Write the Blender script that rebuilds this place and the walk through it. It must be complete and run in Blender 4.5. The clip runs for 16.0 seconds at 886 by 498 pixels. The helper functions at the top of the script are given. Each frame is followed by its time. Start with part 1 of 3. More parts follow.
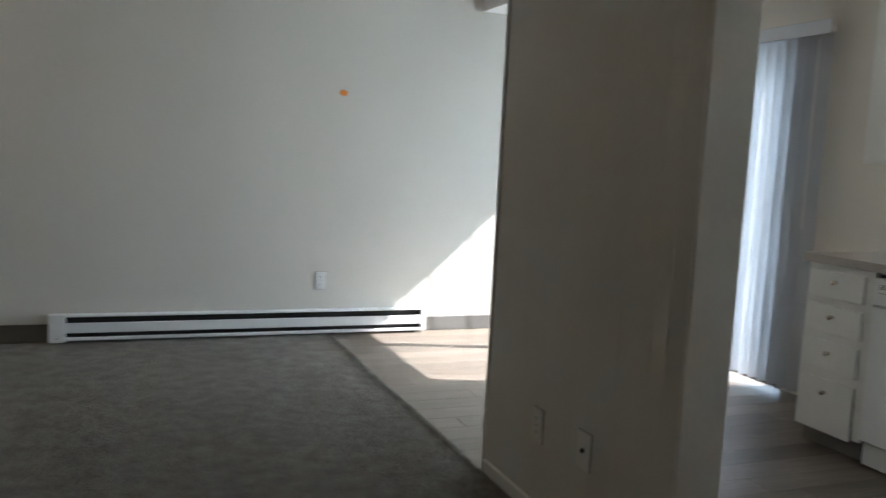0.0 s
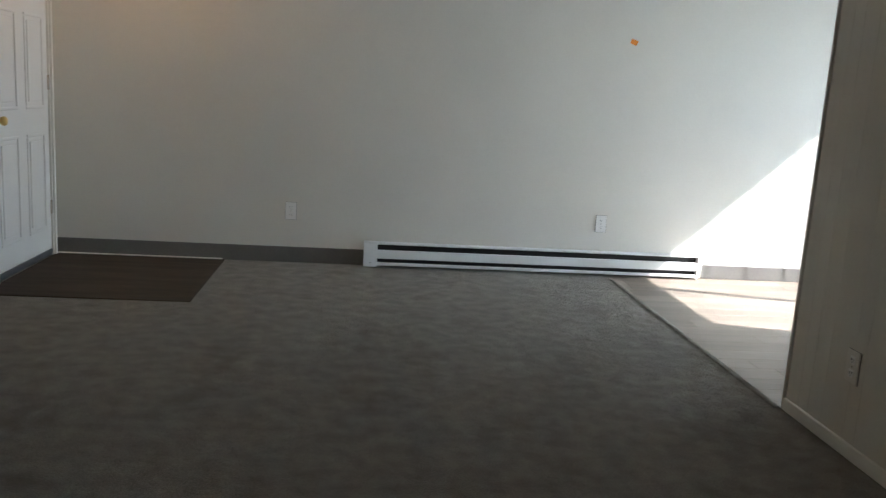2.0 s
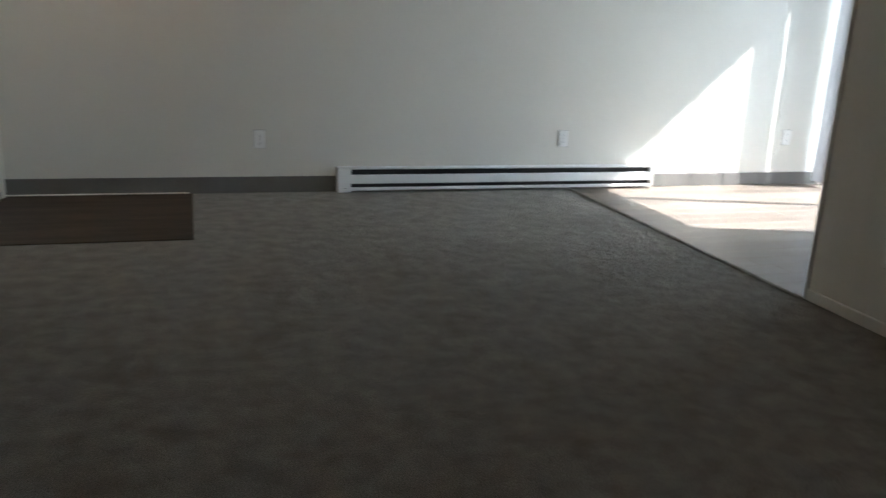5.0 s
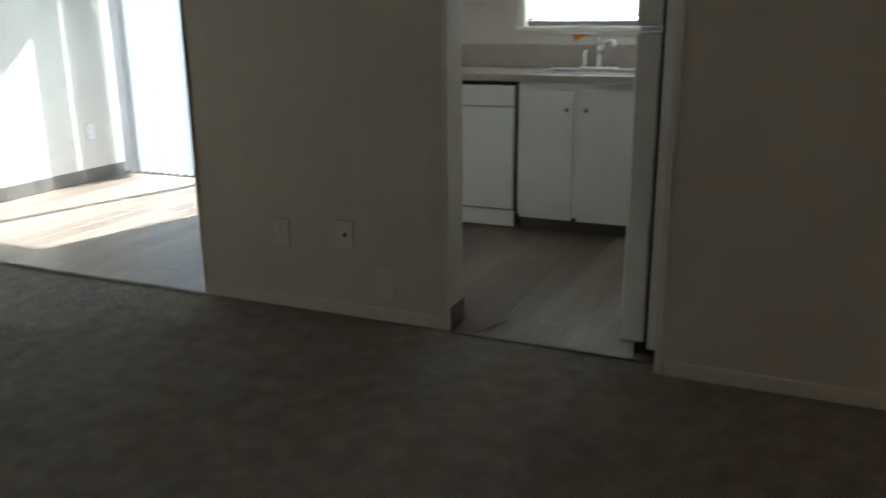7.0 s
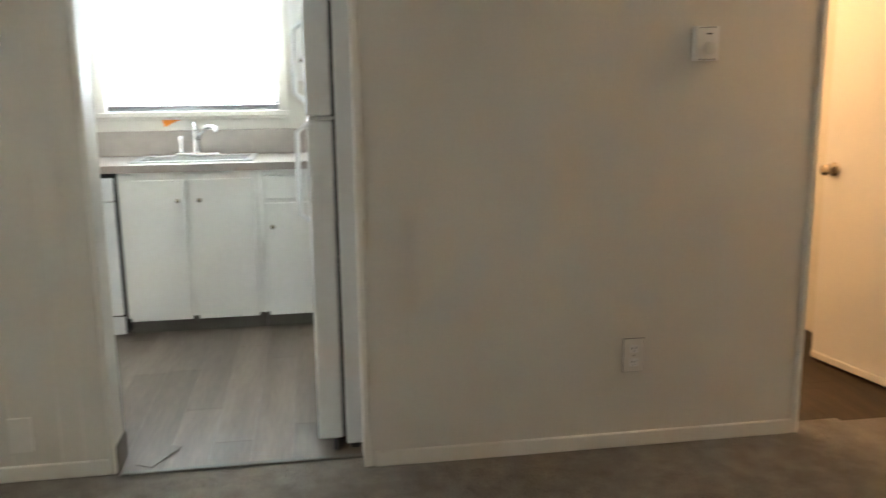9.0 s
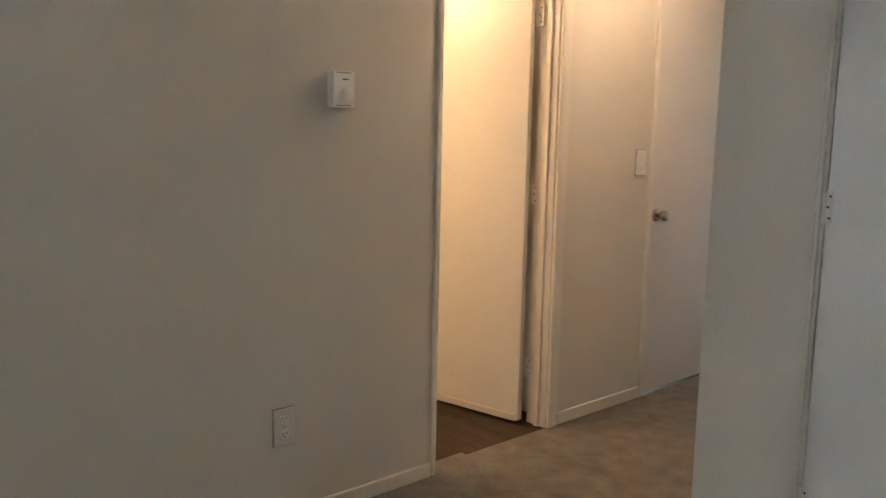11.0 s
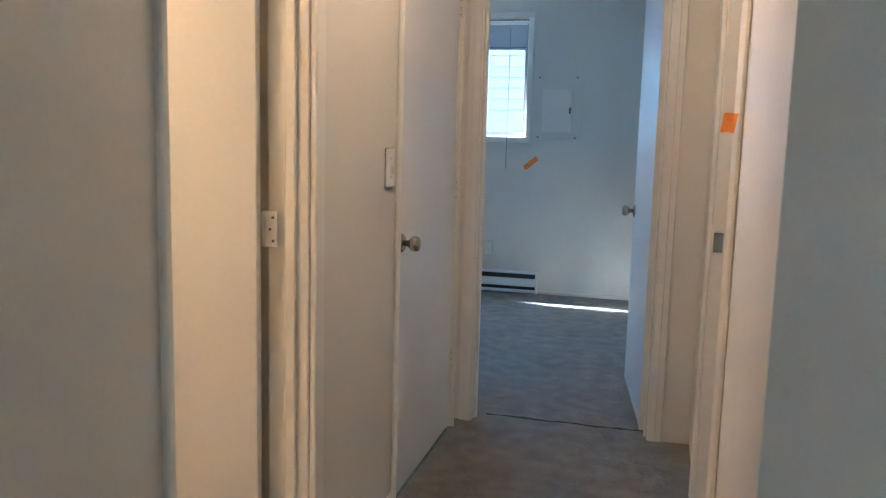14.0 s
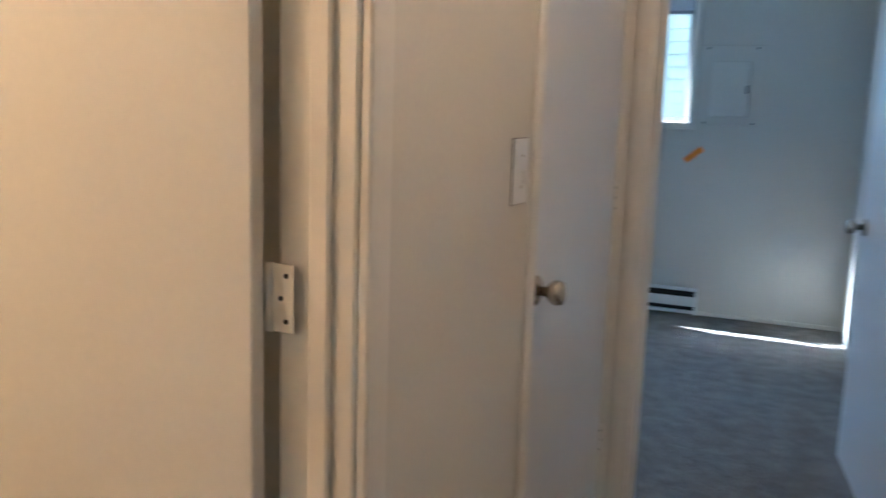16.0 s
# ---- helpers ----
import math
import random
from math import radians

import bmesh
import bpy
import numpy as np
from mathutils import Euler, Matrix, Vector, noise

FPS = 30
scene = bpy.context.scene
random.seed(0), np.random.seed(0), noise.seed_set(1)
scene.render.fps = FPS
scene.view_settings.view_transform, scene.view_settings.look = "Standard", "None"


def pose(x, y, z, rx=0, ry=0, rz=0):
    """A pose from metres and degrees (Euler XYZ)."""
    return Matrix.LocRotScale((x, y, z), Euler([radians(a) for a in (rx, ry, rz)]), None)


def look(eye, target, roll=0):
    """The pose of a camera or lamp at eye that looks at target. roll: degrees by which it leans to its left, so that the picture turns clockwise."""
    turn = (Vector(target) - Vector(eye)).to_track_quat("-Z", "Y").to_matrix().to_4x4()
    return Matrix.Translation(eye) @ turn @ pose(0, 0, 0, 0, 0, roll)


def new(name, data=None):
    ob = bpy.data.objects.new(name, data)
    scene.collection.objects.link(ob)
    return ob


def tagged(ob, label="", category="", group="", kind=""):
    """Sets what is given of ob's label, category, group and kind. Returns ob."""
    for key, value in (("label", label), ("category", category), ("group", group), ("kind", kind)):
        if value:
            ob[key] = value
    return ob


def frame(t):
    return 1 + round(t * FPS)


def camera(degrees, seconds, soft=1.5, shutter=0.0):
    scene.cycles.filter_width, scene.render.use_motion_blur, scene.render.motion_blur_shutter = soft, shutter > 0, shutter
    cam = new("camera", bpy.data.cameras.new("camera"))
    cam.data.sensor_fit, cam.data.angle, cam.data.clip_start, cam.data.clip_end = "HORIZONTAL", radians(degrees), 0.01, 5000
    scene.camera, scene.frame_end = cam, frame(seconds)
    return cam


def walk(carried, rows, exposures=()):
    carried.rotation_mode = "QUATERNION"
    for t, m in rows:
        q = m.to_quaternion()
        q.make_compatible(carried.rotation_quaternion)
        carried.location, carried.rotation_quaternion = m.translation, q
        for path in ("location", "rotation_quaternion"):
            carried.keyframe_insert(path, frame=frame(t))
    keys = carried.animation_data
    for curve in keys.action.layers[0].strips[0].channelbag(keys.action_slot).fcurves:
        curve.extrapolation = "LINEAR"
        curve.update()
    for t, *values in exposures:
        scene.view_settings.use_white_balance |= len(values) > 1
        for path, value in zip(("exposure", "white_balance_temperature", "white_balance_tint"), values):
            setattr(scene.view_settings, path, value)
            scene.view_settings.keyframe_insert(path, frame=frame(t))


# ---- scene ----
cam = camera(56.1, 16.0, soft=1.3, shutter=0.4)
PATH = [
    (0, (-1.485, -1.81, 1.315), (-0.754, 0.038, 1.093), 2.9),
    (0.5, (-1.477, -1.927, 1.305), (-1.065, 0.011, 1.035), 1.7),
    (1, (-1.534, -1.978, 1.282), (-1.334, -0.02, 0.926), 1.7),
    (1.5, (-1.725, -2.009, 1.282), (-1.521, -0.053, 0.923), 2.9),
    (2, (-1.926, -2.048, 1.276), (-1.723, -0.092, 0.909), 3.5),
    (2.5, (-2.042, -2.006, 1.239), (-1.981, -0.049, 0.833), 3.1),
    (3, (-2.208, -1.937, 1.24), (-2.143, 0.0, 0.746), 3.0),
    (3.2, (-2.244, -1.984, 1.246), (-2.134, -0.046, 0.762), 3.5),
    (5.3, (-2.993, -1.848, 1.242), (-2.185, -0.109, 0.676), 2.0),
    (5.5, (-3.063, -1.809, 1.251), (-2.016, -0.196, 0.701), 2.8),
    (6, (-3.143, -1.69, 1.257), (-1.745, -0.365, 0.72), 2.5),
    (6.5, (-3.071, -1.469, 1.268), (-1.5, -0.357, 0.721), -1.0),
    (7, (-3.036, -1.301, 1.281), (-1.276, -0.521, 0.737), -0.5),
    (7.5, (-3.116, -1.116, 1.314), (-1.217, -0.629, 0.917), -0.1),
    (8, (-3.157, -0.951, 1.324), (-1.197, -0.825, 0.945), 0.7),
    (8.5, (-3.046, -0.825, 1.295), (-1.083, -0.826, 0.912), -0.9),
    (9, (-2.909, -0.718, 1.327), (-0.97, -1.023, 0.943), -0.7),
    (9.5, (-2.84, -0.518, 1.327), (-1.001, -1.229, 0.996), 0.8),
    (10, (-2.784, -0.435, 1.354), (-1.051, -1.386, 1.051), 0.9),
    (12.3, (-1.711, -0.708, 1.327), (-0.584, -2.336, 1.04), 0.9),
    (12.5, (-1.594, -0.773, 1.339), (-0.495, -2.418, 1.051), 0.6),
    (13, (-1.324, -0.907, 1.33), (-0.299, -2.598, 1.033), 1.2),
    (13.5, (-1.059, -1.039, 1.345), (-0.4, -2.907, 1.068), 2.0),
    (14, (-0.921, -1.32, 1.316), (-0.429, -3.238, 1.036), 1.5),
    (14.5, (-0.849, -1.638, 1.325), (-0.371, -3.559, 1.042), 2.1),
    (15, (-0.733, -1.888, 1.307), (-0.295, -3.819, 1.02), 3.2),
    (15.5, (-0.608, -2.121, 1.314), (-0.157, -4.046, 1.013), 3.5),
    (16, (-0.578, -2.354, 1.302), (0.199, -4.169, 0.978), 1.8),
]
EXPOSURES = [
    (0.0, 2.1, 6000, 10), (1.0, 2.0, 6000, 10), (2.0, 2.4, 6000, 10), (3.2, 2.95, 6000, 10), (5.3, 2.3, 5950, 9), (6.0, 2.35, 5950, 8), (7.0, 2.25, 6100, 5), (8.0, 3.0, 6400, 5), (9.0, 4.15, 6150, 7),
    (10.2, 4.0, 5950, 8), (12.3, 4.15, 5250, 5), (14.0, 4.0, 4950, 5), (15.5, 4.0, 4900, 5), (16.0, 3.75, 4900, 5),
]
walk(cam, [(t, look(e, a, r)) for t, e, a, r in PATH], EXPOSURES)

# ---- world and light ----
SUN_DIR = Vector((-1.0, 0.266, -0.916)).normalized()
world = bpy.data.worlds.new("world")
scene.world = world
world.use_nodes = True
wn = world.node_tree.nodes
sky = wn.new("ShaderNodeTexSky")
sky.sky_type, sky.sun_disc = "NISHITA", False
sky.sun_elevation, sky.sun_rotation = radians(41.5), radians(105)
wn["Background"].inputs["Strength"].default_value = 0.085
world.node_tree.links.new(sky.outputs[0], wn["Background"].inputs["Color"])


def lamp(name, kind, energy, color, m, **extra):
    data = bpy.data.lights.new(name, kind)
    data.energy, data.color = energy, color
    if kind == "AREA":
        data.shape, data.size, data.size_y = "RECTANGLE", extra["sx"], extra["sy"]
    elif kind == "SUN":
        data.angle = radians(extra["angle"])
    else:
        data.shadow_soft_size = extra["soft"]
    ob = new(name, data)
    ob.matrix_world = m
    return ob


lamp("sun", "SUN", 5.0, (1.0, 0.96, 0.92), look((8, -2, 8), Vector((8, -2, 8)) + SUN_DIR), angle=0.5)
lamp("daylight_patio", "AREA", 11, (0.70, 0.86, 1.0), look((2.85, 2.97, 1.1), (0, 2.97, 1.1)), sx=1.85, sy=2.0)
lamp("daylight_kitchen", "AREA", 9.5, (0.86, 0.94, 1.0), look((2.60, -0.04, 1.65), (0, -0.04, 1.65)), sx=1.0, sy=0.95)
lamp("daylight_bedroom", "AREA", 0.75, (0.08, 0.42, 1.0), look((1.1, -8.225, 1.75), (1.1, 0, 1.75)), sx=0.5, sy=0.8)
lamp("entry_lamp", "POINT", 1.1, (1.0, 0.58, 0.26), pose(-3.3, 3.5, 2.44), soft=0.07)
lamp("bath_lamp", "POINT", 3.1, (1.0, 0.57, 0.265), pose(0.95, -2.1, 2.05), soft=0.12)
# added fill that warms the hall walls; no fixture stands here
lamp("hall_fill", "POINT", 1.75, (1.0, 0.61, 0.335), pose(-0.55, -3.5, 2.42), soft=0.08)


# ---- materials ----
def material(name, color, rough=0.6, metal=0.0, scale=6.0, amount=0.10, fine=120.0, bump=0.05, dist=0.002, per=0.0, stretch=None,
             stain=None, spec=0.5, trans=0.0, rough_scale=0.0, grain=None):
    """Base colour broken by a broad and a fine noise; bump from the fine one; per: change from piece to piece."""
    mt = bpy.data.materials.new(name)
    mt.use_nodes = True
    n, l = mt.node_tree.nodes, mt.node_tree.links
    b = n["Principled BSDF"]
    b.inputs["Roughness"].default_value, b.inputs["Metallic"].default_value = rough, metal
    b.inputs["Specular IOR Level"].default_value = spec
    tc = n.new("ShaderNodeTexCoord")
    geo = n.new("ShaderNodeNewGeometry")
    mp = n.new("ShaderNodeMapping")
    l.new(geo.outputs["Position"], mp.inputs["Vector"])
    if stretch:
        mp.inputs["Scale"].default_value = stretch
    broad, small = n.new("ShaderNodeTexNoise"), n.new("ShaderNodeTexNoise")
    broad.inputs["Scale"].default_value, broad.inputs["Detail"].default_value = scale, 4
    small.inputs["Scale"].default_value, small.inputs["Detail"].default_value = fine, 3
    for q in (broad, small):
        l.new(mp.outputs[0], q.inputs["Vector"])
    ramp = n.new("ShaderNodeMapRange")
    ramp.inputs["From Min"].default_value, ramp.inputs["From Max"].default_value = 0.3, 0.7
    ramp.inputs["To Min"].default_value, ramp.inputs["To Max"].default_value = 1 - amount, 1 + amount
    l.new(broad.outputs["Fac"], ramp.inputs["Value"])
    r2 = n.new("ShaderNodeMapRange")
    r2.inputs["From Min"].default_value, r2.inputs["From Max"].default_value = 0.3, 0.7
    r2.inputs["To Min"].default_value, r2.inputs["To Max"].default_value = 1 - (grain or amount * 0.6), 1 + (grain or amount * 0.6)
    l.new(small.outputs["Fac"], r2.inputs["Value"])
    mul = n.new("ShaderNodeMath")
    mul.operation = "MULTIPLY"
    l.new(ramp.outputs[0], mul.inputs[0])
    l.new(r2.outputs[0], mul.inputs[1])
    value = mul.outputs[0]
    if per:
        info = n.new("ShaderNodeObjectInfo")
        r3 = n.new("ShaderNodeMapRange")
        r3.inputs["To Min"].default_value, r3.inputs["To Max"].default_value = 1 - per, 1 + per
        l.new(info.outputs["Random"], r3.inputs["Value"])
        m3 = n.new("ShaderNodeMath")
        m3.operation = "MULTIPLY"
        l.new(value, m3.inputs[0])
        l.new(r3.outputs[0], m3.inputs[1])
        value = m3.outputs[0]
    vm = n.new("ShaderNodeVectorMath")
    vm.operation = "SCALE"
    vm.inputs[0].default_value = color
    l.new(value, vm.inputs["Scale"])
    out = vm.outputs[0]
    if stain:
        sn = n.new("ShaderNodeTexNoise")
        sn.inputs["Scale"].default_value, sn.inputs["Detail"].default_value, sn.inputs["Distortion"].default_value = stain[0], 6, 0.6
        l.new(geo.outputs["Position"], sn.inputs["Vector"])
        sr = n.new("ShaderNodeMapRange")
        sr.inputs["From Min"].default_value, sr.inputs["From Max"].default_value = stain[1], stain[1] + 0.12
        sr.inputs["To Min"].default_value, sr.inputs["To Max"].default_value = 0.0, stain[2]
        l.new(sn.outputs["Fac"], sr.inputs["Value"])
        mx = n.new("ShaderNodeMix")
        mx.data_type = "RGBA"
        l.new(sr.outputs[0], mx.inputs["Factor"])
        l.new(out, mx.inputs["A"])
        mx.inputs["B"].default_value = (*stain[3], 1)
        out = mx.outputs["Result"]
    l.new(out, b.inputs["Base Color"])
    if bump:
        bp = n.new("ShaderNodeBump")
        bp.inputs["Strength"].default_value, bp.inputs["Distance"].default_value = bump, dist
        l.new(small.outputs["Fac"], bp.inputs["Height"])
        l.new(bp.outputs[0], b.inputs["Normal"])
        if rough_scale:
            lumps = n.new("ShaderNodeTexNoise")
            lumps.inputs["Scale"].default_value, lumps.inputs["Detail"].default_value, lumps.inputs["Distortion"].default_value = rough_scale, 5, 0.8
            l.new(mp.outputs[0], lumps.inputs["Vector"])
            b2 = n.new("ShaderNodeBump")
            b2.inputs["Strength"].default_value, b2.inputs["Distance"].default_value = 0.9, 0.035
            l.new(lumps.outputs["Fac"], b2.inputs["Height"])
            l.new(b2.outputs[0], bp.inputs["Normal"])
    if trans:
        tl = n.new("ShaderNodeBsdfTranslucent")
        l.new(out, tl.inputs["Color"])
        ms = n.new("ShaderNodeMixShader")
        ms.inputs[0].default_value = trans
        l.new(b.outputs[0], ms.inputs[1])
        l.new(tl.outputs[0], ms.inputs[2])
        l.new(ms.outputs[0], n["Material Output"].inputs["Surface"])
    return mt


def glass_material():
    mt = bpy.data.materials.new("window_glass")
    mt.use_nodes = True
    b = mt.node_tree.nodes["Principled BSDF"]
    b.inputs["Transmission Weight"].default_value, b.inputs["Roughness"].default_value, b.inputs["IOR"].default_value = 1.0, 0.0, 1.05
    b.inputs["Base Color"].default_value = (0.97, 0.99, 0.98, 1)
    return mt


M_WALL = material("wall_paint", (0.70, 0.670, 0.60), 0.62, scale=1.3, amount=0.03, fine=95, bump=0.18, dist=0.0015, stain=(2.3, 0.66, 0.10, (0.45, 0.42, 0.36)))
M_PANEL = material("painted_panelling", (0.69, 0.658, 0.58), 0.5, scale=1.5, amount=0.03, fine=60, bump=0.10, dist=0.001)
M_TRIM = material("trim_paint", (0.76, 0.73, 0.66), 0.38, scale=3, amount=0.03, fine=40, bump=0.12, dist=0.001)
M_DOOR = material("door_paint", (0.76, 0.75, 0.72), 0.32, scale=2, amount=0.02, fine=70, bump=0.10, dist=0.0008)
M_WHITE = material("white_enamel", (0.80, 0.81, 0.80), 0.28, scale=3, amount=0.02, fine=60, bump=0.03, dist=0.0005)
M_CAB = material("cabinet_paint", (0.78, 0.77, 0.73), 0.35, scale=3, amount=0.03, fine=50, bump=0.10, dist=0.0008)
M_PLASTIC = material("white_plastic", (0.82, 0.81, 0.78), 0.35, scale=9, amount=0.02, fine=200, bump=0.0)
M_CEIL = material("ceiling_paint", (0.76, 0.74, 0.69), 0.9, scale=2, amount=0.03, fine=140, bump=0.4, dist=0.003)
M_CARPET = material("grey_carpet", (0.335, 0.312, 0.275), 0.95, scale=11.0, amount=0.17, fine=240, bump=1.0, dist=0.014, spec=0.1, stain=(3.4, 0.56, 0.38, (0.20, 0.183, 0.16)), rough_scale=20, grain=0.5)
M_VINYL = material("vinyl_plank", (0.160, 0.128, 0.100), 0.40, scale=2.2, amount=0.25, fine=26, bump=0.08, dist=0.0008, per=0.22, stretch=(0.28, 3.0, 1))
M_VINYL_DARK = material("dark_vinyl", (0.052, 0.038, 0.025), 0.7, scale=3, amount=0.3, fine=26, bump=0.08, dist=0.0008, per=0.15, stretch=(0.5, 4.0, 1), spec=0.25)
M_COVE = material("cove_base_rubber", (0.155, 0.145, 0.130), 0.55, scale=3, amount=0.10, fine=80, bump=0.05)
M_COUNTER = material("laminate_counter", (0.42, 0.37, 0.33), 0.35, scale=14, amount=0.06, fine=300, bump=0.02)
M_CHROME = material("chrome", (0.75, 0.75, 0.75), 0.18, 1.0, scale=12, amount=0.05, fine=90, bump=0.02)
M_STEEL = material("brushed_steel", (0.60, 0.60, 0.60), 0.32, 1.0, scale=6, amount=0.08, fine=240, bump=0.05, stretch=(1, 8, 1))
M_NICKEL = material("satin_nickel", (0.52, 0.46, 0.38), 0.26, 1.0, scale=12, amount=0.08, fine=90, bump=0.02)
M_BRASS = material("brass", (0.72, 0.52, 0.20), 0.28, 1.0, scale=14, amount=0.10, fine=90, bump=0.02)
M_BLACK = material("black_gap", (0.018, 0.018, 0.018), 0.7, scale=10, amount=0.1)
M_DARK = material("dark_fins", (0.07, 0.07, 0.075), 0.45, 0.4, scale=10, amount=0.1)
M_TAPE = material("orange_tape", (0.86, 0.29, 0.03), 0.6, scale=40, amount=0.10, fine=300, bump=0.2)
M_BLIND = material("blind_vinyl", (0.64, 0.66, 0.69), 0.45, scale=5, amount=0.03, fine=90, bump=0.02, trans=0.12)
M_MINI = material("mini_blind", (0.82, 0.83, 0.83), 0.4, scale=5, amount=0.03, fine=90, bump=0.0, trans=0.08)
# shaded copy of mini_blind: the bedroom blinds' dimness is in its grey colour
M_MINI_DIM = material("mini_blind_dimmed", (0.55, 0.57, 0.60), 0.5, scale=5, amount=0.03, fine=90, bump=0.0)
M_ALU = material("grey_aluminium", (0.30, 0.31, 0.32), 0.4, 0.8, scale=8, amount=0.08)
M_SIDING = material("pale_siding", (0.42, 0.43, 0.36), 0.7, scale=2, amount=0.06, fine=60, bump=0.1)
M_ROOF = material("roof_shingle", (0.12, 0.11, 0.10), 0.9, scale=6, amount=0.2, fine=80, bump=0.5)
M_GROUND = material("dry_ground", (0.10, 0.115, 0.075), 0.95, scale=0.8, amount=0.25, fine=30, bump=0.5, dist=0.02)
M_LEAF = material("leaves", (0.15, 0.19, 0.09), 0.55, scale=4, amount=0.4, fine=30, bump=0.1, trans=0.3)
M_BARK = material("bark", (0.10, 0.075, 0.055), 0.9, scale=8, amount=0.3, fine=60, bump=0.6, dist=0.01)
M_GLASS = glass_material()


# ---- mesh helpers ----
def bm_box(bm, x0, x1, y0, y1, z0, z1, bevel=0.0, seg=1):
    vs = [bm.verts.new((x, y, z)) for z in (z0, z1) for y in (y0, y1) for x in (x0, x1)]
    fs = [bm.faces.new([vs[i] for i in q]) for q in ((0, 2, 3, 1), (4, 5, 7, 6), (0, 1, 5, 4), (2, 6, 7, 3), (0, 4, 6, 2), (1, 3, 7, 5))]
    if bevel:
        bmesh.ops.bevel(bm, geom=list({e for f in fs for e in f.edges}), offset=bevel, segments=seg, affect="EDGES", profile=0.6)


def box(x0, x1, y0, y1, z0, z1, bevel=0.0, seg=1):
    bm = bmesh.new()
    bm_box(bm, min(x0, x1), max(x0, x1), min(y0, y1), max(y0, y1), min(z0, z1), max(z0, z1), bevel, seg)
    return bm


def boxes(rows, bevel=0.0):
    bm = bmesh.new()
    for r in rows:
        bm_box(bm, min(r[0], r[1]), max(r[0], r[1]), min(r[2], r[3]), max(r[2], r[3]), min(r[4], r[5]), max(r[4], r[5]), bevel)
    return bm


def lathe(profile, m=None, seg=24):
    """Turn a profile of (radius, height) round the z axis; m moves it into place."""
    bm = bmesh.new()
    rings = []
    for r, z in profile:
        rings.append([bm.verts.new((max(r, 1e-4) * math.cos(2 * math.pi * i / seg), max(r, 1e-4) * math.sin(2 * math.pi * i / seg), z)) for i in range(seg)])
    for a, b in zip(rings, rings[1:]):
        for i in range(seg):
            bm.faces.new((a[i], a[(i + 1) % seg], b[(i + 1) % seg], b[i]))
    bm.faces.new(rings[0][::-1])
    bm.faces.new(rings[-1])
    for f in bm.faces:
        f.smooth = True
    if m is not None:
        bmesh.ops.transform(bm, matrix=m, verts=bm.verts)
    return bm


def tube(points, r, seg=10):
    bm = bmesh.new()
    pts = [Vector(p) for p in points]
    rings = []
    for i, p in enumerate(pts):
        d = (pts[min(i + 1, len(pts) - 1)] - pts[max(i - 1, 0)]).normalized()
        u = d.orthogonal().normalized() if not rings else (up - d * up.dot(d)).normalized()
        up = u
        v = d.cross(u)
        rr = r[i] if isinstance(r, (list, tuple)) else r
        rings.append([bm.verts.new(p + (u * math.cos(2 * math.pi * k / seg) + v * math.sin(2 * math.pi * k / seg)) * rr) for k in range(seg)])
    for a, b in zip(rings, rings[1:]):
        for k in range(seg):
            bm.faces.new((a[k], a[(k + 1) % seg], b[(k + 1) % seg], b[k]))
    bm.faces.new(rings[0][::-1])
    bm.faces.new(rings[-1])
    for f in bm.faces:
        f.smooth = True
    return bm


def mesh_of(name, bm, mat):
    bmesh.ops.recalc_face_normals(bm, faces=bm.faces)
    me = bpy.data.meshes.new(name)
    bm.to_mesh(me)
    bm.free()
    me.materials.append(mat)
    return me


def solid(name, bm, mat, label="", category="", kind="", group=""):
    return tagged(new(name, mesh_of(name, bm, mat)), label, category, group, kind)


def part(name, bm, mat, parent, label=""):
    ob = new(name, mesh_of(name, bm, mat))
    ob.parent = parent
    return tagged(ob, label)


def thing(name, m, label, category, group=""):
    e = new(name)
    e.matrix_basis = m
    e.empty_display_size = 0.05
    return tagged(e, label, category, group)


def wall(name, axis, a0, a1, s0, s1, z0, z1, holes=(), mat=None, label=""):
    """A wall a0..a1 thick across axis ('x' or 'y'), running s0..s1 along the other, with holes (s0, s1, z0, z1) cut through."""
    rows, s = [], s0
    for h0, h1, b, t in sorted(holes):
        rows.append((s, h0, z0, z1))
        if b > z0:
            rows.append((h0, h1, z0, b))
        if t < z1:
            rows.append((h0, h1, t, z1))
        s = h1
    rows.append((s, s1, z0, z1))
    cells = [(a0, a1, p, q, b, t) if axis == "x" else (p, q, a0, a1, b, t) for p, q, b, t in rows if q - p > 1e-4]
    return solid(name, boxes(cells), mat or M_WALL, label, "wall", "structure")


# ---- plan ----
FY, XL, XE = 3.985, -4.05, 2.31        # far wall, entry wall, outer wall
XT, XH, XR = -0.138, -0.075, -1.116     # thermostat wall, hall wall, wall across the hall
YC, YE, YW = -2.762, -4.935, -8.10      # living room's back wall, end of the hall, bedroom window wall
CEIL = 2.52
XP = -0.034                              # face of the panelled partition

# floors
solid("floor_carpet", boxes([(XL - .1, -0.045, YC, FY + .1, -0.08, 0.0), (XR - 0.02, XH, YE - .06, YC, -0.08, 0.0), (-3.9, 2.7, YW - .1, YE - .06, -0.08, 0.0), (-3.9, XR - .02, YE - .06, -3.4, -0.08, 0.0)]),
      M_CARPET, "worn grey-brown cut-pile carpet with dark stains", "carpet", "structure")
kitchen_floor = solid("floor_kitchen", box(-0.045, XE + .12, -1.6, FY + .1, -0.08, -0.010), M_BLACK, "grey-brown wood-look vinyl plank floor", "floor", "structure")
bath_floor = solid("floor_bathroom", box(XH, XE + .12, -3.4, -1.6, -0.08, -0.012), M_BLACK, "dark brown wood-look vinyl bathroom floor", "floor", "structure")

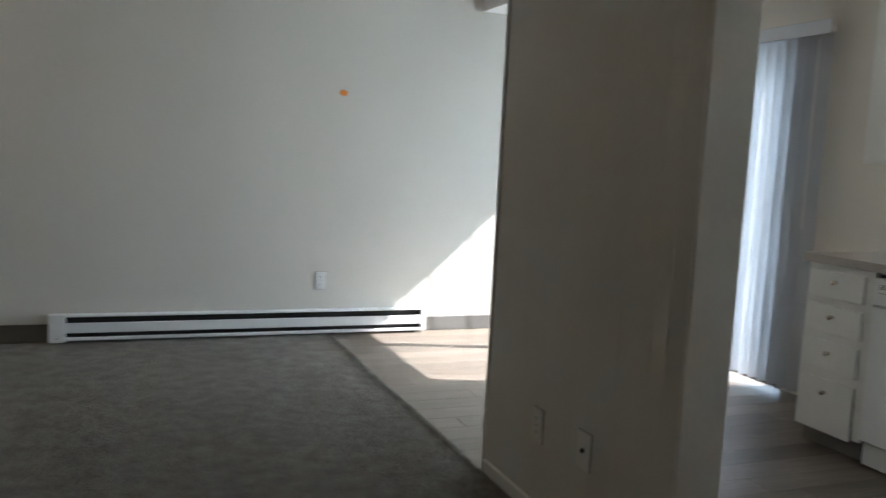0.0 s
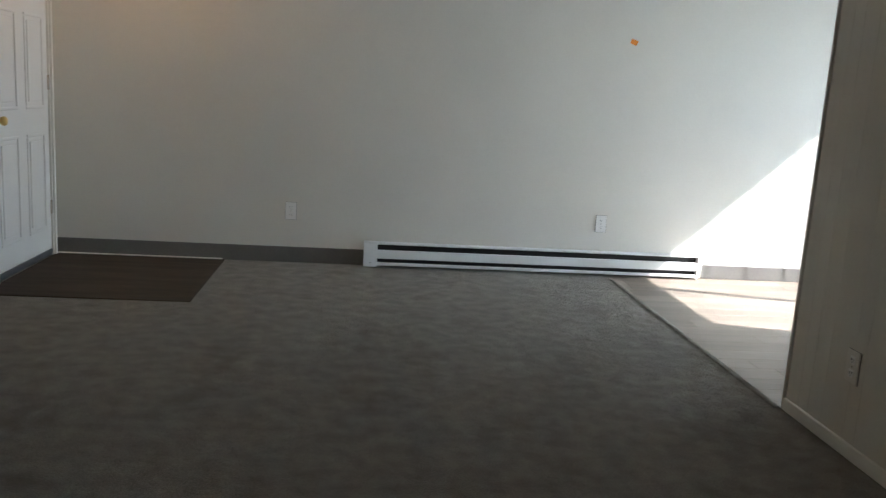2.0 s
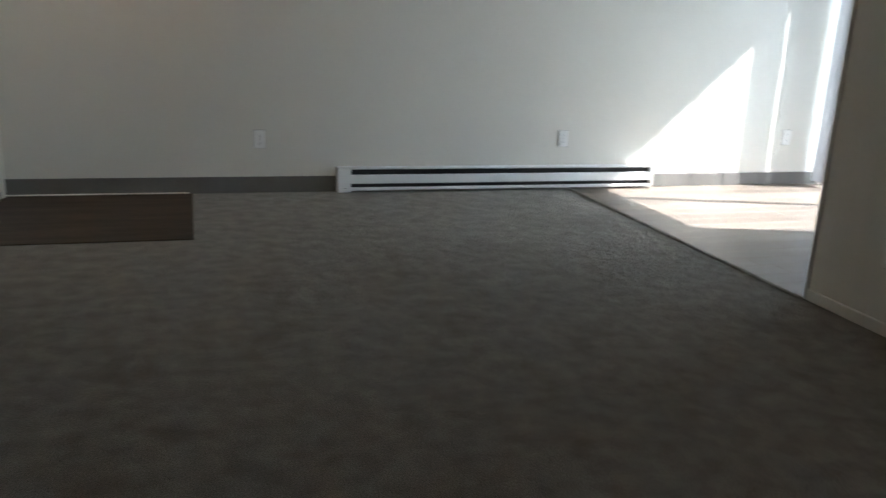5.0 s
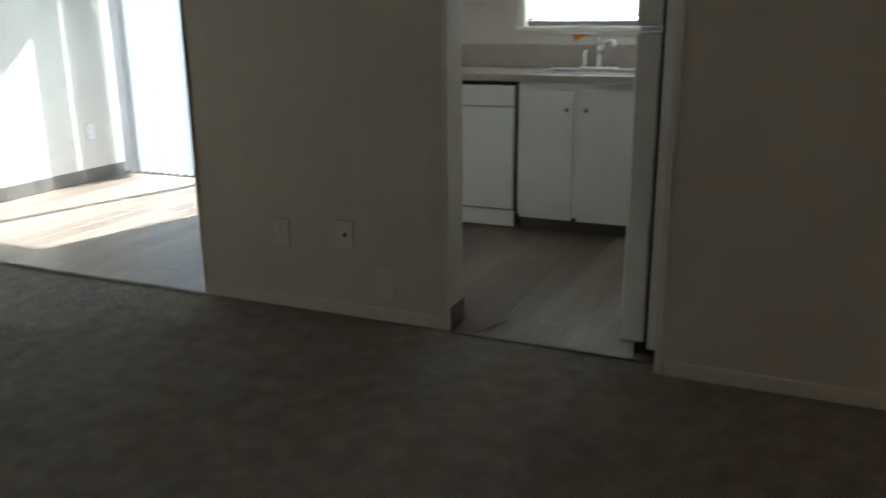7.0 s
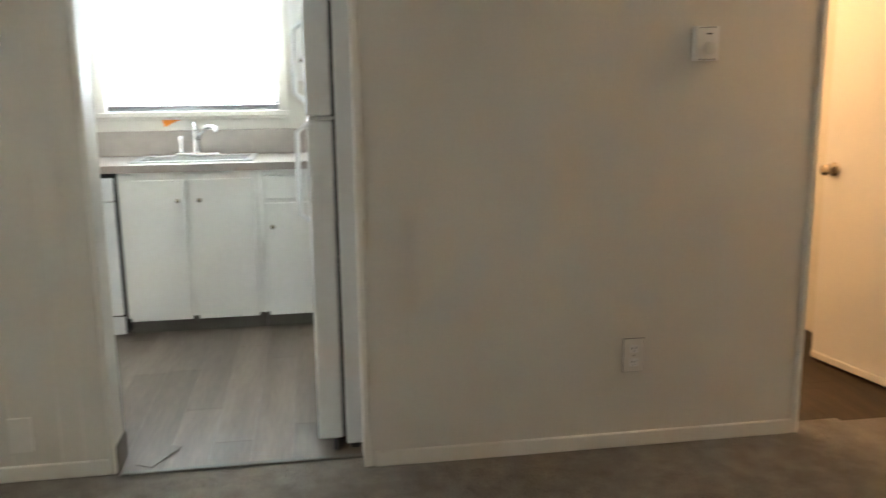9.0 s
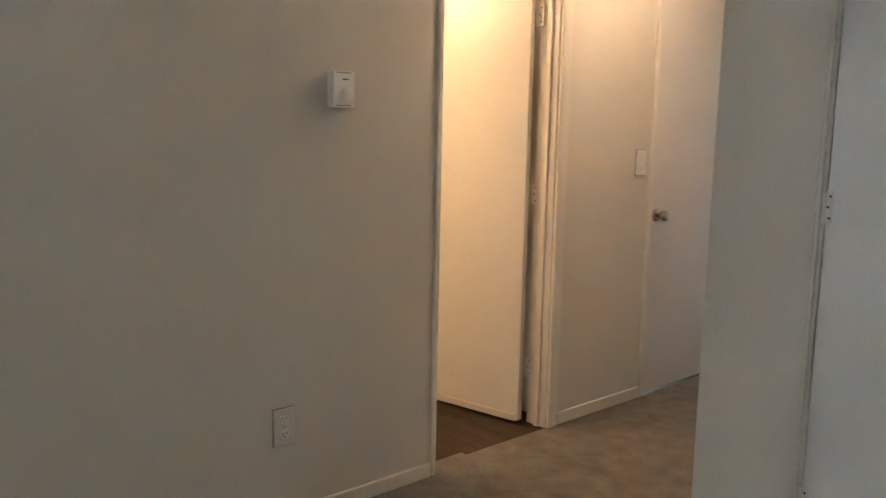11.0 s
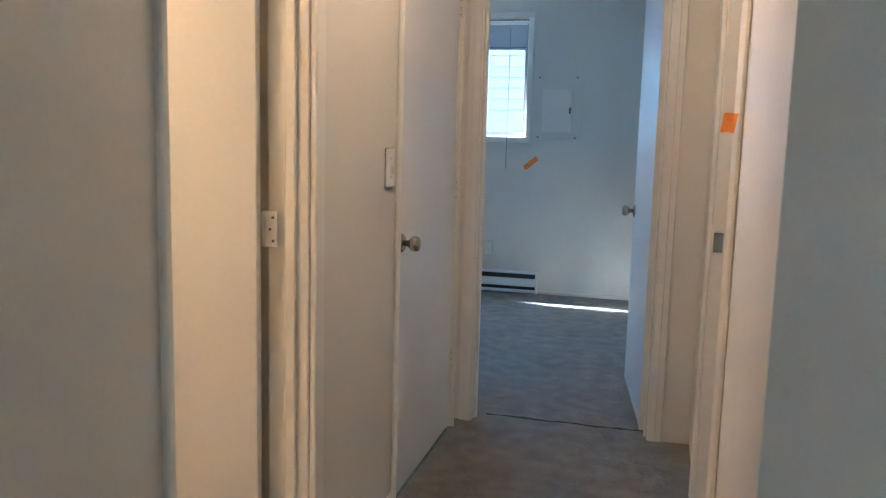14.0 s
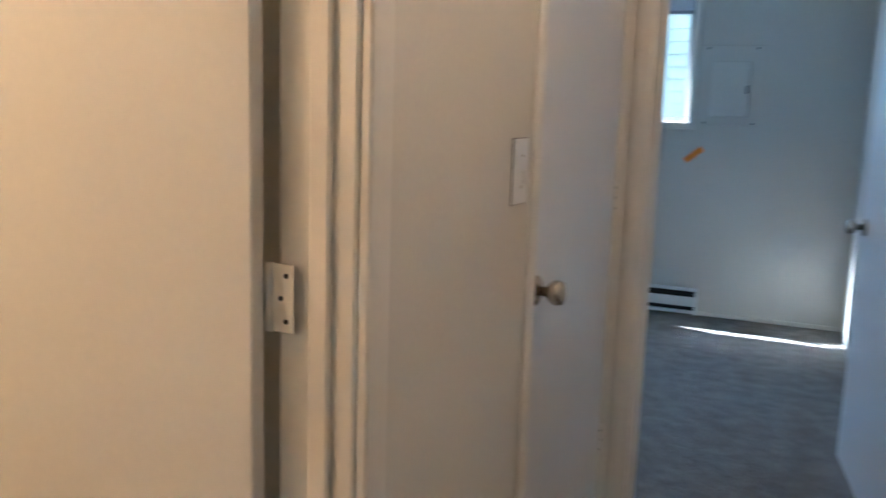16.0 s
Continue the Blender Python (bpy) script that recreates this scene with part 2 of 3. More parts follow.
# ceilings
solid("ceiling", box(XL - .1, XE + .15, YC - .1, FY + .1, CEIL, CEIL + .1), M_CEIL, "plain white ceiling", "ceiling", "structure")
solid("ceiling_dining", box(1.03, XE, 1.35, FY, 2.39, CEIL - .003), M_CEIL, "lowered white ceiling over the dining corner", "ceiling", "structure")
solid("ceiling_hall", box(-4.0, 2.8, YW - .1, YC - .1, CEIL - .06, CEIL + .04), M_CEIL, "plain white ceiling", "ceiling", "structure")

# walls
wall("wall_far", "y", FY, FY + .12, XL - .12, XE + .15, 0, CEIL, label="plain cream painted wall")
entry_wall = wall("wall_entry", "x", XL - .12, XL, YC, FY, 0, CEIL, [(1.0, 1.0002, 0, CEIL), (2.98, 3.93, 0, 2.05)], label="cream wall with the entry door")
wall("wall_back", "y", YC - .12, YC, XL - .12, XR, 0, CEIL, [(-2.17, -1.44, 0, 2.04)], label="cream wall with a closet door")
part_wall = wall("wall_partition", "x", XP + .009, 0.10, 0.022, 1.265, 0, CEIL, mat=M_TRIM, label="cream partition faced with grooved panelling")
wall("wall_thermostat", "x", XT, -0.02, -2.504, -0.887, 0, CEIL, label="cream wall with a thermostat")
wall("wall_outer", "x", XE, XE + .15, -3.4, FY, 0, CEIL, [(-0.54, 0.465, 1.2, 2.12), (2.06, 3.95, 0.0, 2.06)], label="outer wall with patio door and kitchen window")
wall("wall_kitchen_back", "y", -1.62, -1.52, -0.02, XE, 0, CEIL, label="cream kitchen wall")
wall("wall_kitchen_header", "x", 0.006, 0.10, -0.887, 0.022, 2.2, CEIL, label="cream wall over the kitchen opening")
wall("wall_hall", "x", XH, XH + .11, -4.89, -2.504, 0, CEIL - .06, [(-3.267, -2.504, 0, 2.04), (-4.832, -3.967, 0, 2.04)], label="cream hall wall with two doors")
wall("wall_bathroom", "y", -3.45, -3.35, XH + .11, XE, 0, CEIL - .06, label="cream bathroom wall")
wall("wall_closet", "x", 0.65, 0.7, -4.935, -3.45, 0, CEIL - .06, label="closet back wall")
wall("wall_hall_end", "y", YE - .11, YE, XR, 2.7, 0, CEIL - .06, [(-0.952, -0.135, 0, 2.04)], label="cream wall with the bedroom doorway")
wall("wall_hall_right", "x", XR - .11, XR, YE - .11, YC - .12, 0, CEIL - .06, [(-4.38, -3.56, 0, 2.04)], label="cream hall wall with a doorway")
wall("wall_between_bedrooms", "x", -1.10, -0.90, YW, YE - .11, 0, CEIL - .06, label="wall between the bedrooms")
wall("wall_bedroom_window", "y", YW - .14, YW, -3.9, 2.7, 0, CEIL - .06, [(0.155, 2.06, 1.29, 2.225), (-3.2, -1.80, 1.29, 2.225)], label="cream bedroom wall with windows")
wall("wall_bedroom_side", "x", 2.6, 2.7, YW, YE - .11, 0, CEIL - .06, label="bedroom side wall")
wall("wall_second_bedroom_side", "x", -3.9, -3.8, YW, YC - .12, 0, CEIL - .06, label="bedroom side wall")
wall("wall_second_bedroom_back", "y", -3.5, -3.4, -3.8, XR - .11, 0, CEIL - .06, label="bedroom wall")

# ---- trim ----
def trim(name, rows, mat=None, label="", bevel=0.004):
    return solid(name, boxes(rows, bevel), mat or M_TRIM, label, "trim", "structure")


trim("baseboard_cove_far", [(XL, -1.885, FY - .006, FY, 0, 0.115)], M_COVE, "grey rubber cove base", 0.002)
trim("baseboard_cove_dining", [(0.70, XE, FY - .006, FY, 0, 0.105)], M_COVE, "grey rubber cove base", 0.002)
trim("baseboard_bead", [(XL + .005, -2.9, FY - .022, FY - .006, 0, 0.012)], M_TRIM, "thin white bead", 0.003)
entry_base = trim("baseboard_entry", [(XL, XL + .012, YC, 1.0, 0, 0.05), (XL, XL + .012, 1.0, 2.945, 0, 0.05)], label="low cream baseboard")
for ob in (entry_wall, entry_base):      # the stretch before the door runs askew
    for v in ob.data.vertices:
        v.co.x += 0.115 * min(max(2.95 - v.co.y, 0.0), 1.95)
trim("baseboard_partition", [(XP - .009, XP + .007, 0.026, 1.261, 0, 0.058)], label="cream painted baseboard")
trim("baseboard_thermostat", [(XT - .013, XT, -2.501, -0.90, 0, 0.058)], label="cream painted baseboard")
trim("baseboard_hall", [(XH - .013, XH, -3.96, -3.325, 0, 0.06)], label="cream painted baseboard")
trim("baseboard_hall_right", [(XR, XR + .013, -3.51, YC, 0, 0.06)], label="cream painted baseboard")
trim("baseboard_back", [(XR - .013, XR - .37, YC, YC + .013, 0, 0.06)], label="cream painted baseboard")
trim("baseboard_bedroom", [(-0.86, 2.6, YW, YW + .010, 0, 0.03)], label="low cream baseboard")
trim("trim_partition_end", [(XP - .007, 0.112, 1.2655, 1.279, 0, CEIL - .002)], label="painted end cap of the partition")
trim("trim_kitchen_jamb", [(XP - .009, 0.112, 0.002, 0.0215, 0, 2.2)], label="cream jamb of the kitchen opening")
trim("trim_jamb_base", [(XP + .006, 0.116, -0.004, 0.0015, 0, 0.10)], M_COVE, "grey rubber cove base", 0.002)
trim("trim_thermostat_left", [(XT - .008, -0.016, -0.8865, -0.862, 0, CEIL - .002)], label="cream corner strip")
trim("trim_thermostat_right", [(XT - .012, -0.016, -2.528, -2.5045, 0, CEIL - .07)], label="cream corner strip")
trim("threshold_kitchen", [(-0.065, -0.040, -0.885, -0.015, 0, 0.010)], M_COVE, "worn carpet edge strip", 0.003)
trim("threshold_dining", [(-0.074, -0.042, 1.275, FY - .08, 0, 0.010)], M_CARPET, "turned carpet edge", 0.004)


def casing(name, axis, face, out, s0, s1, top, inner, depth, w=0.058, sides=(1, 1)):
    """Door lining and a moulded casing round an opening s0..s1; face: the wall's face, out: -1 or 1 away from the wall, inner: the far face."""
    rows, k = [], 0.018 * out
    def put(a, b, p, q, z0, z1):
        rows.append((min(a, b), max(a, b), p, q, z0, z1) if axis == "x" else (p, q, min(a, b), max(a, b), z0, z1))
    put(face + out * .002, inner - out * .002, s0, s0 + .018, 0, top)
    put(face + out * .002, inner - out * .002, s1 - .018, s1, 0, top)
    put(face + out * .002, inner - out * .002, s0 + .0185, s1 - .0185, top - .018, top)
    mid = face - out * depth
    put(mid, mid - out * .03, s0 + .0185, s0 + .030, 0, top - .019)
    put(mid, mid - out * .03, s1 - .030, s1 - .0185, 0, top - .019)
    for sgn, edge in ((-1, s0), (1, s1)):
        if not sides[0 if sgn < 0 else 1]:
            continue
        o0 = edge - sgn * 0.012
        put(face + out * .0015, face + k, *sorted((o0, o0 + sgn * w * .55)), 0, top + .02)
        put(face + out * .0015, face + k * .85, *sorted((o0 + sgn * w * .50, o0 + sgn * w)), 0, top + .02)
    put(face + out * .0015, face + k, s0 - w + .012, s1 + w - .012, top + .021, top + .06)
    return trim(name, rows, M_TRIM, "cream painted door casing with a moulded edge", 0.0035)


casing("trim_bathroom_door", "x", XH, -1, -3.267, -2.488, 2.04, XH + .11, 0.03, w=0.066, sides=(1, 0))
casing("trim_closet_door", "x", XH, -1, -4.832, -3.967, 2.04, XH + .11, 0.05, w=0.022)
casing("trim_bedroom_door", "y", YE, 1, -0.952, -0.135, 2.04, YE - .11, 0.03)
casing("trim_second_bedroom_door", "x", XR, 1, -4.38, -3.56, 2.04, XR - .11, 0.04)
casing("trim_entry_door", "x", XL, 1, 2.98, 3.93, 2.05, XL - .12, 0.09, w=0.03)
casing("trim_back_closet", "y", YC, 1, -2.17, -1.44, 2.04, YC - .12, 0.05, w=0.02)


# ---- doors ----
def knob_set(parent, at, out, mat, name="knob"):
    """Round knob with its rose; at: on the door's face, out: the way it points."""
    m = Matrix.Translation(at) @ Vector(out).to_track_quat("Z", "Y").to_matrix().to_4x4()
    k = part(name, lathe([(0.010, 0.008), (0.011, 0.026), (0.020, 0.032), (0.0265, 0.042), (0.0275, 0.052), (0.024, 0.062), (0.014, 0.067), (0.0, 0.068)], m), mat, parent, "satin metal round knob")
    part("rose", lathe([(0.0, 0.0005), (0.033, 0.0005), (0.033, 0.004), (0.026, 0.010), (0.0, 0.011)], m), mat, k)
    return k


def hinge(parent, x, y, z, ax, ay, w=0.032, h=0.09):
    """Painted butt hinge: leaf along (ax, ay), knuckle and screws."""
    d = Vector((ax, ay, 0)).normalized()
    m = Matrix.Translation((x, y, z)) @ d.to_track_quat("X", "Z").to_matrix().to_4x4()
    bm = box(0.004, w, -0.0015, 0.0015, -h / 2, h / 2, 0.001)
    bmesh.ops.transform(bm, matrix=m, verts=bm.verts)
    hg = part("hinge", bm, M_TRIM, parent, "paint-covered butt hinge")
    part("knuckle", lathe([(0.006, -h / 2), (0.006, -h / 6), (0.0048, -h / 6 + .001), (0.0048, h / 6 - .001), (0.006, h / 6), (0.006, h / 2)], Matrix.Translation((x, y, z)), 10), M_TRIM, hg)
    for q in (-0.03, 0.0, 0.03):
        sm = m @ Matrix.Translation((w * (.72 if q else .5), 0, q)) @ pose(0, 0, 0, 90)
        part("screw", lathe([(0.0036, -.0025), (0.0036, 0.0025)], sm, 8), M_DARK, hg, "dark screw head")
    return hg


def slab_door(name, hinge_at, yaw, width, height, label, thick=0.035, knob_z=0.93, knob_mat=None, both=True, mat=None, sweep=False, side=1, flip=False):
    """A flush door whose hinge edge stands on the origin and whose leaf runs along its own x axis; side: way in which the leaf's thickness goes."""
    d = thing(name, pose(*hinge_at, 0, 0, yaw), label, "door")
    part("leaf", box(0.003, width, 0, side * thick, 0.014, height, 0.0025), mat or M_DOOR, d)
    y0, y1 = sorted((0, side * thick))
    if not flip:
        knob_set(d, (width - 0.06, y0, knob_z), (0, -1, 0), knob_mat or M_NICKEL)
    if both or flip:
        knob_set(d, (width - 0.06, y1, knob_z), (0, 1, 0), knob_mat or M_NICKEL)
    part("latch_plate", box(width, width + .0015, y0 + .006, y1 - .006, knob_z - .028, knob_z + .028, 0.0005), M_NICKEL, d, "metal latch plate")
    if sweep:
        part("door_sweep", box(0.01, width - .005, y1 + .0005, y1 + .010, 0.012, 0.045, 0.003), M_TRIM, d, "white door sweep strip")
    return d


bath_door = slab_door("door_bathroom", (XH + .118, -3.230, 0), 9.5, 0.625, 2.03, "cream flush bathroom door standing open", sweep=True, side=1)
for hz in (0.27, 1.06, 1.83):
    hinge(bath_door, -0.004, -0.002, hz, -math.cos(radians(10)), math.sin(radians(10)), w=0.036)
closet_door = slab_door("door_closet", (XH + .002, -4.805, 0), 90, 0.82, 2.03, "white flush closet door, closed", side=-1, both=False, flip=True)
bed_door = slab_door("door_bedroom", (-0.934, YE - .128, 0), -83, 0.79, 2.03, "white flush bedroom door standing open", side=1)
for hz in (0.32, 1.07, 1.83):
    hinge(bed_door, -0.004, 0.0, hz, -1, 0.2)
    hinge(closet_door, -0.004, 0.006, hz, 1, 0, w=0.02)
back_door = slab_door("door_back_closet", (-1.458, YC - .038, 0), 180, 0.69, 2.03, "white flush closet door, closed", side=-1, both=False)
for hz in (0.3, 1.15, 1.83):
    hinge(back_door, 0.0, -0.042, hz, 1, 0, w=0.022)

# entry door with six raised panels
entry = thing("door_entry", pose(XL - .014, 3.455, 0), "white six-panel entry door with brass knob, closed", "door")
part("leaf", box(-0.04, 0.004, -0.447, 0.447, 0.012, 2.03, 0.002), M_DOOR, entry)
for py in (-0.215, 0.215):
    for z0, z1 in ((0.20, 0.86), (1.02, 1.62), (1.72, 1.93)):
        bm = boxes([(0.003, 0.012, py - .150, py + .150, z0, z0 + .02), (0.003, 0.012, py - .150, py + .150, z1 - .02, z1), (0.003, 0.012, py - .150, py - .130, z0 + .021, z1 - .021), (0.003, 0.012, py + .130, py + .150, z0 + .021, z1 - .021)], 0.004)
        pn = part("panel", bm, M_DOOR, entry, "moulded door panel")
        part("raised_field", box(0.003, 0.010, py - .105, py + .105, z0 + .045, z1 - .045, 0.006), M_DOOR, pn)
knob_set(entry, (0.004, -0.385, 0.965), (1, 0, 0), M_BRASS)
part("deadbolt", lathe([(0.0, 0.0), (0.030, 0.0), (0.030, 0.008), (0.022, 0.016), (0.0, 0.017)], Matrix.Translation((0.004, -0.385, 1.125)) @ pose(0, 0, 0, 0, 90)), M_NICKEL, entry, "nickel deadbolt")
part("thumb_turn", box(0.020, 0.034, -0.389, -0.381, 1.108, 1.142, 0.002), M_NICKEL, entry, "nickel thumb turn")
for hz in (0.34, 1.19, 1.86):
    part("hinge", box(0.002, 0.016, 0.440, 0.452, hz - .05, hz + .05, 0.003), M_NICKEL, entry, "metal hinge")
part("door_sweep", box(0.004, 0.012, -0.445, 0.445, 0.012, 0.05, 0.002), M_ALU, entry, "metal door sweep")

# ---- heaters ----
def heater(name, m, length, label):
    """Electric baseboard heater along its own x axis, back on y = 0, front towards -y."""
    h = thing(name, m, label, "heater")
    d = 0.065
    part("back_plate", box(0.01, length - .01, -0.012, 0, 0.02, 0.18, 0.002), M_WHITE, h)
    part("top_cover", boxes([(0.075, length - .012, -d, 0.0, 0.166, 0.178)], 0.004), M_WHITE, h)
    part("front_panel", box(0.005, length - .005, -d - .002, -d + .012, 0.062, 0.128, 0.006, 2), M_WHITE, h, "white enamelled front panel")
    part("bottom_rail", box(0.005, length - .005, -d - .002, -d + .012, 0.012, 0.034, 0.004), M_WHITE, h)
    part("end_cap", box(0, 0.10, -d - .004, 0, 0.0, 0.182, 0.005, 2), M_WHITE, h)
    part("end_cap", box(length - .012, length, -d - .004, 0, 0.0, 0.180, 0.004), M_WHITE, h)
    # added black sheet that paints the shade seen through the slots
    part("shade_sheet", box(0.101, length - .013, -d + .034, -d + .036, 0.03, 0.164), M_BLACK, h, "black sheet standing in for shade behind the front panel")
    n = int((length - .2) / 0.035)
    fins = part("element", boxes([(0.11, length - .05, -0.036, -0.028, 0.09, 0.098)]), M_DARK, h, "dark heating element")
    part("fins", boxes([(0.12 + i * .035, 0.122 + i * .035, -d + .038, -0.014, 0.060, 0.140) for i in range(n)]), M_BLACK, fins, "thin dark metal fins")
    part("screw", lathe([(0.004, 0), (0.004, 0.002)], Matrix.Translation((0.05, -d - .004, 0.03)) @ pose(0, 0, 0, 90), 8), M_DARK, h)
    return h


heater("baseboard_heater", pose(-1.885, FY - .007, 0.004), 2.53, "white enamelled baseboard heater along the living room wall")
heater("baseboard_heater", pose(0.0, YW + .012, 0.004, 0, 0, 180) @ pose(-1.75, 0, 0), 1.75, "white baseboard heater under the bedroom window")
heater("baseboard_heater", pose(-1.62, YW + .012, 0.004, 0, 0, 180), 1.8, "white baseboard heater in the second bedroom")

# ---- wall plates ----
def plate(name, at, out, label, kind="outlet", mat=None, w=0.078, h=0.125):
    """A wall plate at a point on a wall, facing out; its own z is up and -y its front."""
    ang = {(0, -1): 0, (-1, 0): -90, (1, 0): 90, (0, 1): 180}[out]
    p = thing(name, pose(*at, 0, 0, ang), label, {"outlet": "outlet", "switch": "light switch"}.get(kind, "wall plate"), "wall plates")
    part("cover", box(-w / 2, w / 2, -0.0075, 0, -h / 2, h / 2, 0.003, 2), mat or M_PLASTIC, p)
    # dark rim behind the cover draws the plate's shadow outline in colour
    if kind != "blank":
        part("gasket_or_shade_line", box(-w / 2 - .0016, w / 2 + .0016, -0.0025, -0.0002, -h / 2 - .0016, h / 2 + .0016), M_COVE, p, "dark rim standing in for the shadow round the plate")
    if kind == "outlet":
        for dz in (-0.026, 0.026):
            s = part("socket", box(-0.017, 0.017, -0.0095, -0.006, dz - .015, dz + .015, 0.003), M_PLASTIC, p)
            part("slots", boxes([(-0.008, -0.006, -0.0102, -0.009, dz - .002, dz + .007), (0.006, 0.008, -0.0102, -0.009, dz - .002, dz + .007), (-0.002, 0.002, -0.0102, -0.009, dz - .010, dz - .006)]), M_BLACK, s, "dark slots")
        part("screw", lathe([(0.003, 0), (0.003, 0.0015)], Matrix.Translation((0, -0.007, 0)) @ pose(0, 0, 0, 90), 8), M_NICKEL, p)
    elif kind == "jack":
        part("jack", lathe([(0.009, 0), (0.009, 0.004), (0.005, 0.010)], Matrix.Translation((0, -0.007, 0)) @ pose(0, 0, 0, 90), 12), M_BLACK, p, "dark cable jack")
    elif kind == "switch":
        part("toggle", box(-0.005, 0.005, -0.020, -0.006, -0.022, 0.002, 0.002), M_PLASTIC, p)
        for dz in (-.03, .03):
            part("screw", lathe([(0.003, 0), (0.003, 0.0015)], Matrix.Translation((0, -0.007, dz)) @ pose(0, 0, 0, 90), 8), M_NICKEL, p)
    return p


plate("wall_outlet", (-0.122, FY, 0.387), (0, -1), "white duplex outlet above the baseboard heater")
plate("wall_outlet", (-2.42, FY, 0.378), (0, -1), "white duplex outlet on the cream wall")
plate("wall_outlet", (1.93, FY, 0.40), (0, -1), "white duplex outlet beside the patio blinds")
plate("wall_outlet", (XP, 0.815, 0.350), (-1, 0), "cream painted outlet on the panelled partition", mat=M_TRIM)
plate("cable_plate", (XP, 0.488, 0.369), (-1, 0), "cream plate with a dark cable jack", "jack", M_TRIM)
plate("blank_plate", (XP, 0.305, 0.17), (-1, 0), "cream painted blank plate", "blank", M_TRIM)
plate("wall_outlet", (XT, -1.854, 0.353), (-1, 0), "cream painted outlet below the thermostat", mat=M_TRIM)
plate("wall_outlet", (0.43, YW, 0.355), (0, 1), "cream outlet on the bedroom wall", mat=M_WALL)
plate("light_switch", (XH, -3.885, 1.195), (-1, 0), "white toggle switch beside the closet door", "switch")
plate("light_switch", (XL + .008, 2.89, 1.27), (1, 0), "cream switch plate beside the entry door", "switch", M_WALL)
plate("wall_outlet", (XL + .078, 2.28, 0.29), (1, 0), "cream painted outlet near the entry", mat=M_WALL)

# thermostat
th = thing("thermostat", pose(XT, -2.07, 1.46, 0, 0, -90), "white wall thermostat with a round dial", "thermostat")
part("body", box(-0.042, 0.042, -0.036, 0, -0.058, 0.058, 0.005, 2), M_PLASTIC, th)
part("dial", lathe([(0.0, 0.0), (0.022, 0.0), (0.021, 0.009), (0.016, 0.012), (0.0, 0.012)], Matrix.Translation((0.006, -0.036, -0.016)) @ pose(0, 0, 0, 90)), M_PLASTIC, th, "white dial")
part("name_bar", box(-0.006, 0.016, -0.0365, -0.035, 0.030, 0.034), M_BLACK, th, "dark name bar")
for q in range(5):
    for dz in (-0.053, 0.053):
        part("vent", box(-0.028 + q * .012, -0.022 + q * .012, -0.0366, -0.034, dz - .002, dz + .002), M_BLACK, th, "dark vent slot")

# tapes and the breaker panel
def tape(at, out, w, h, tilt, label):
    ang = {(0, -1): 0, (-1, 0): -90, (1, 0): 90, (0, 1): 180}[out]
    bm = bmesh.new()
    n = 5
    rows = [[bm.verts.new((-w / 2 + w * i / n + random.uniform(-1, 1) * .003 * (j * 2 - 1), -0.0012 - 0.004 * (i == n), (j - .5) * h + random.uniform(-.002, .002))) for i in range(n + 1)] for j in (0, 1)]
    for i in range(n):
        bm.faces.new((rows[0][i], rows[0][i + 1], rows[1][i + 1], rows[1][i]))
    r = bmesh.ops.extrude_face_region(bm, geom=list(bm.faces))
    bmesh.ops.translate(bm, vec=(0, -0.0006, 0), verts=[v for v in r["geom"] if isinstance(v, bmesh.types.BMVert)])
    ob = solid("tape_strip", bm, M_TAPE, label, "tape", group="orange tape strips")
    ob.matrix_basis = pose(*at, 0, 0, ang) @ pose(0, 0, 0, 0, tilt, 0)


tape((-0.003, FY, 1.722), (0, -1), 0.05, 0.035, 20, "small torn piece of orange tape on the wall")
tape((XE, 0.10, 1.148), (-1, 0), 0.095, 0.045, -25, "strip of orange tape under the kitchen window")
tape((0.097, YW, 1.078), (0, 1), 0.14, 0.042, -40, "slanted strip of orange tape on the bedroom wall")
tape((XR + .036, -3.512, 1.355), (0, 1), 0.032, 0.048, 6, "piece of orange tape on the door casing")

panel = thing("breaker_panel", pose(-0.10, YW, 1.50, 0, 0, 180), "cream breaker panel on the bedroom wall", "electrical panel")
part("flange", box(-0.20, 0.20, -0.005, 0, -0.225, 0.285, 0.002), M_WALL, panel)
cover = part("panel_door", box(-0.118, 0.118, -0.045, -0.005, -0.17, 0.18, 0.006, 2), M_TRIM, panel)
part("latch", box(0.098, 0.112, -0.050, -0.0455, -0.02, 0.03, 0.002), M_DARK, cover, "dark latch")
for sx in (-0.15, 0.15):
    for sz in (-0.21, 0.265):
        part("screw", lathe([(0.007, 0), (0.006, 0.003)], Matrix.Translation((sx, -0.005, sz)) @ pose(0, 0, 0, 90), 8), M_DARK, panel)

part("strike_plate", box(-0.016, 0.016, -0.0015, 0.0015, -0.035, 0.035, 0.001), M_NICKEL, tagged(thing("strike_plate_fitting", pose(XR - .020, -4.3595, 0.955), "metal strike plate on the door jamb", "strike plate")))


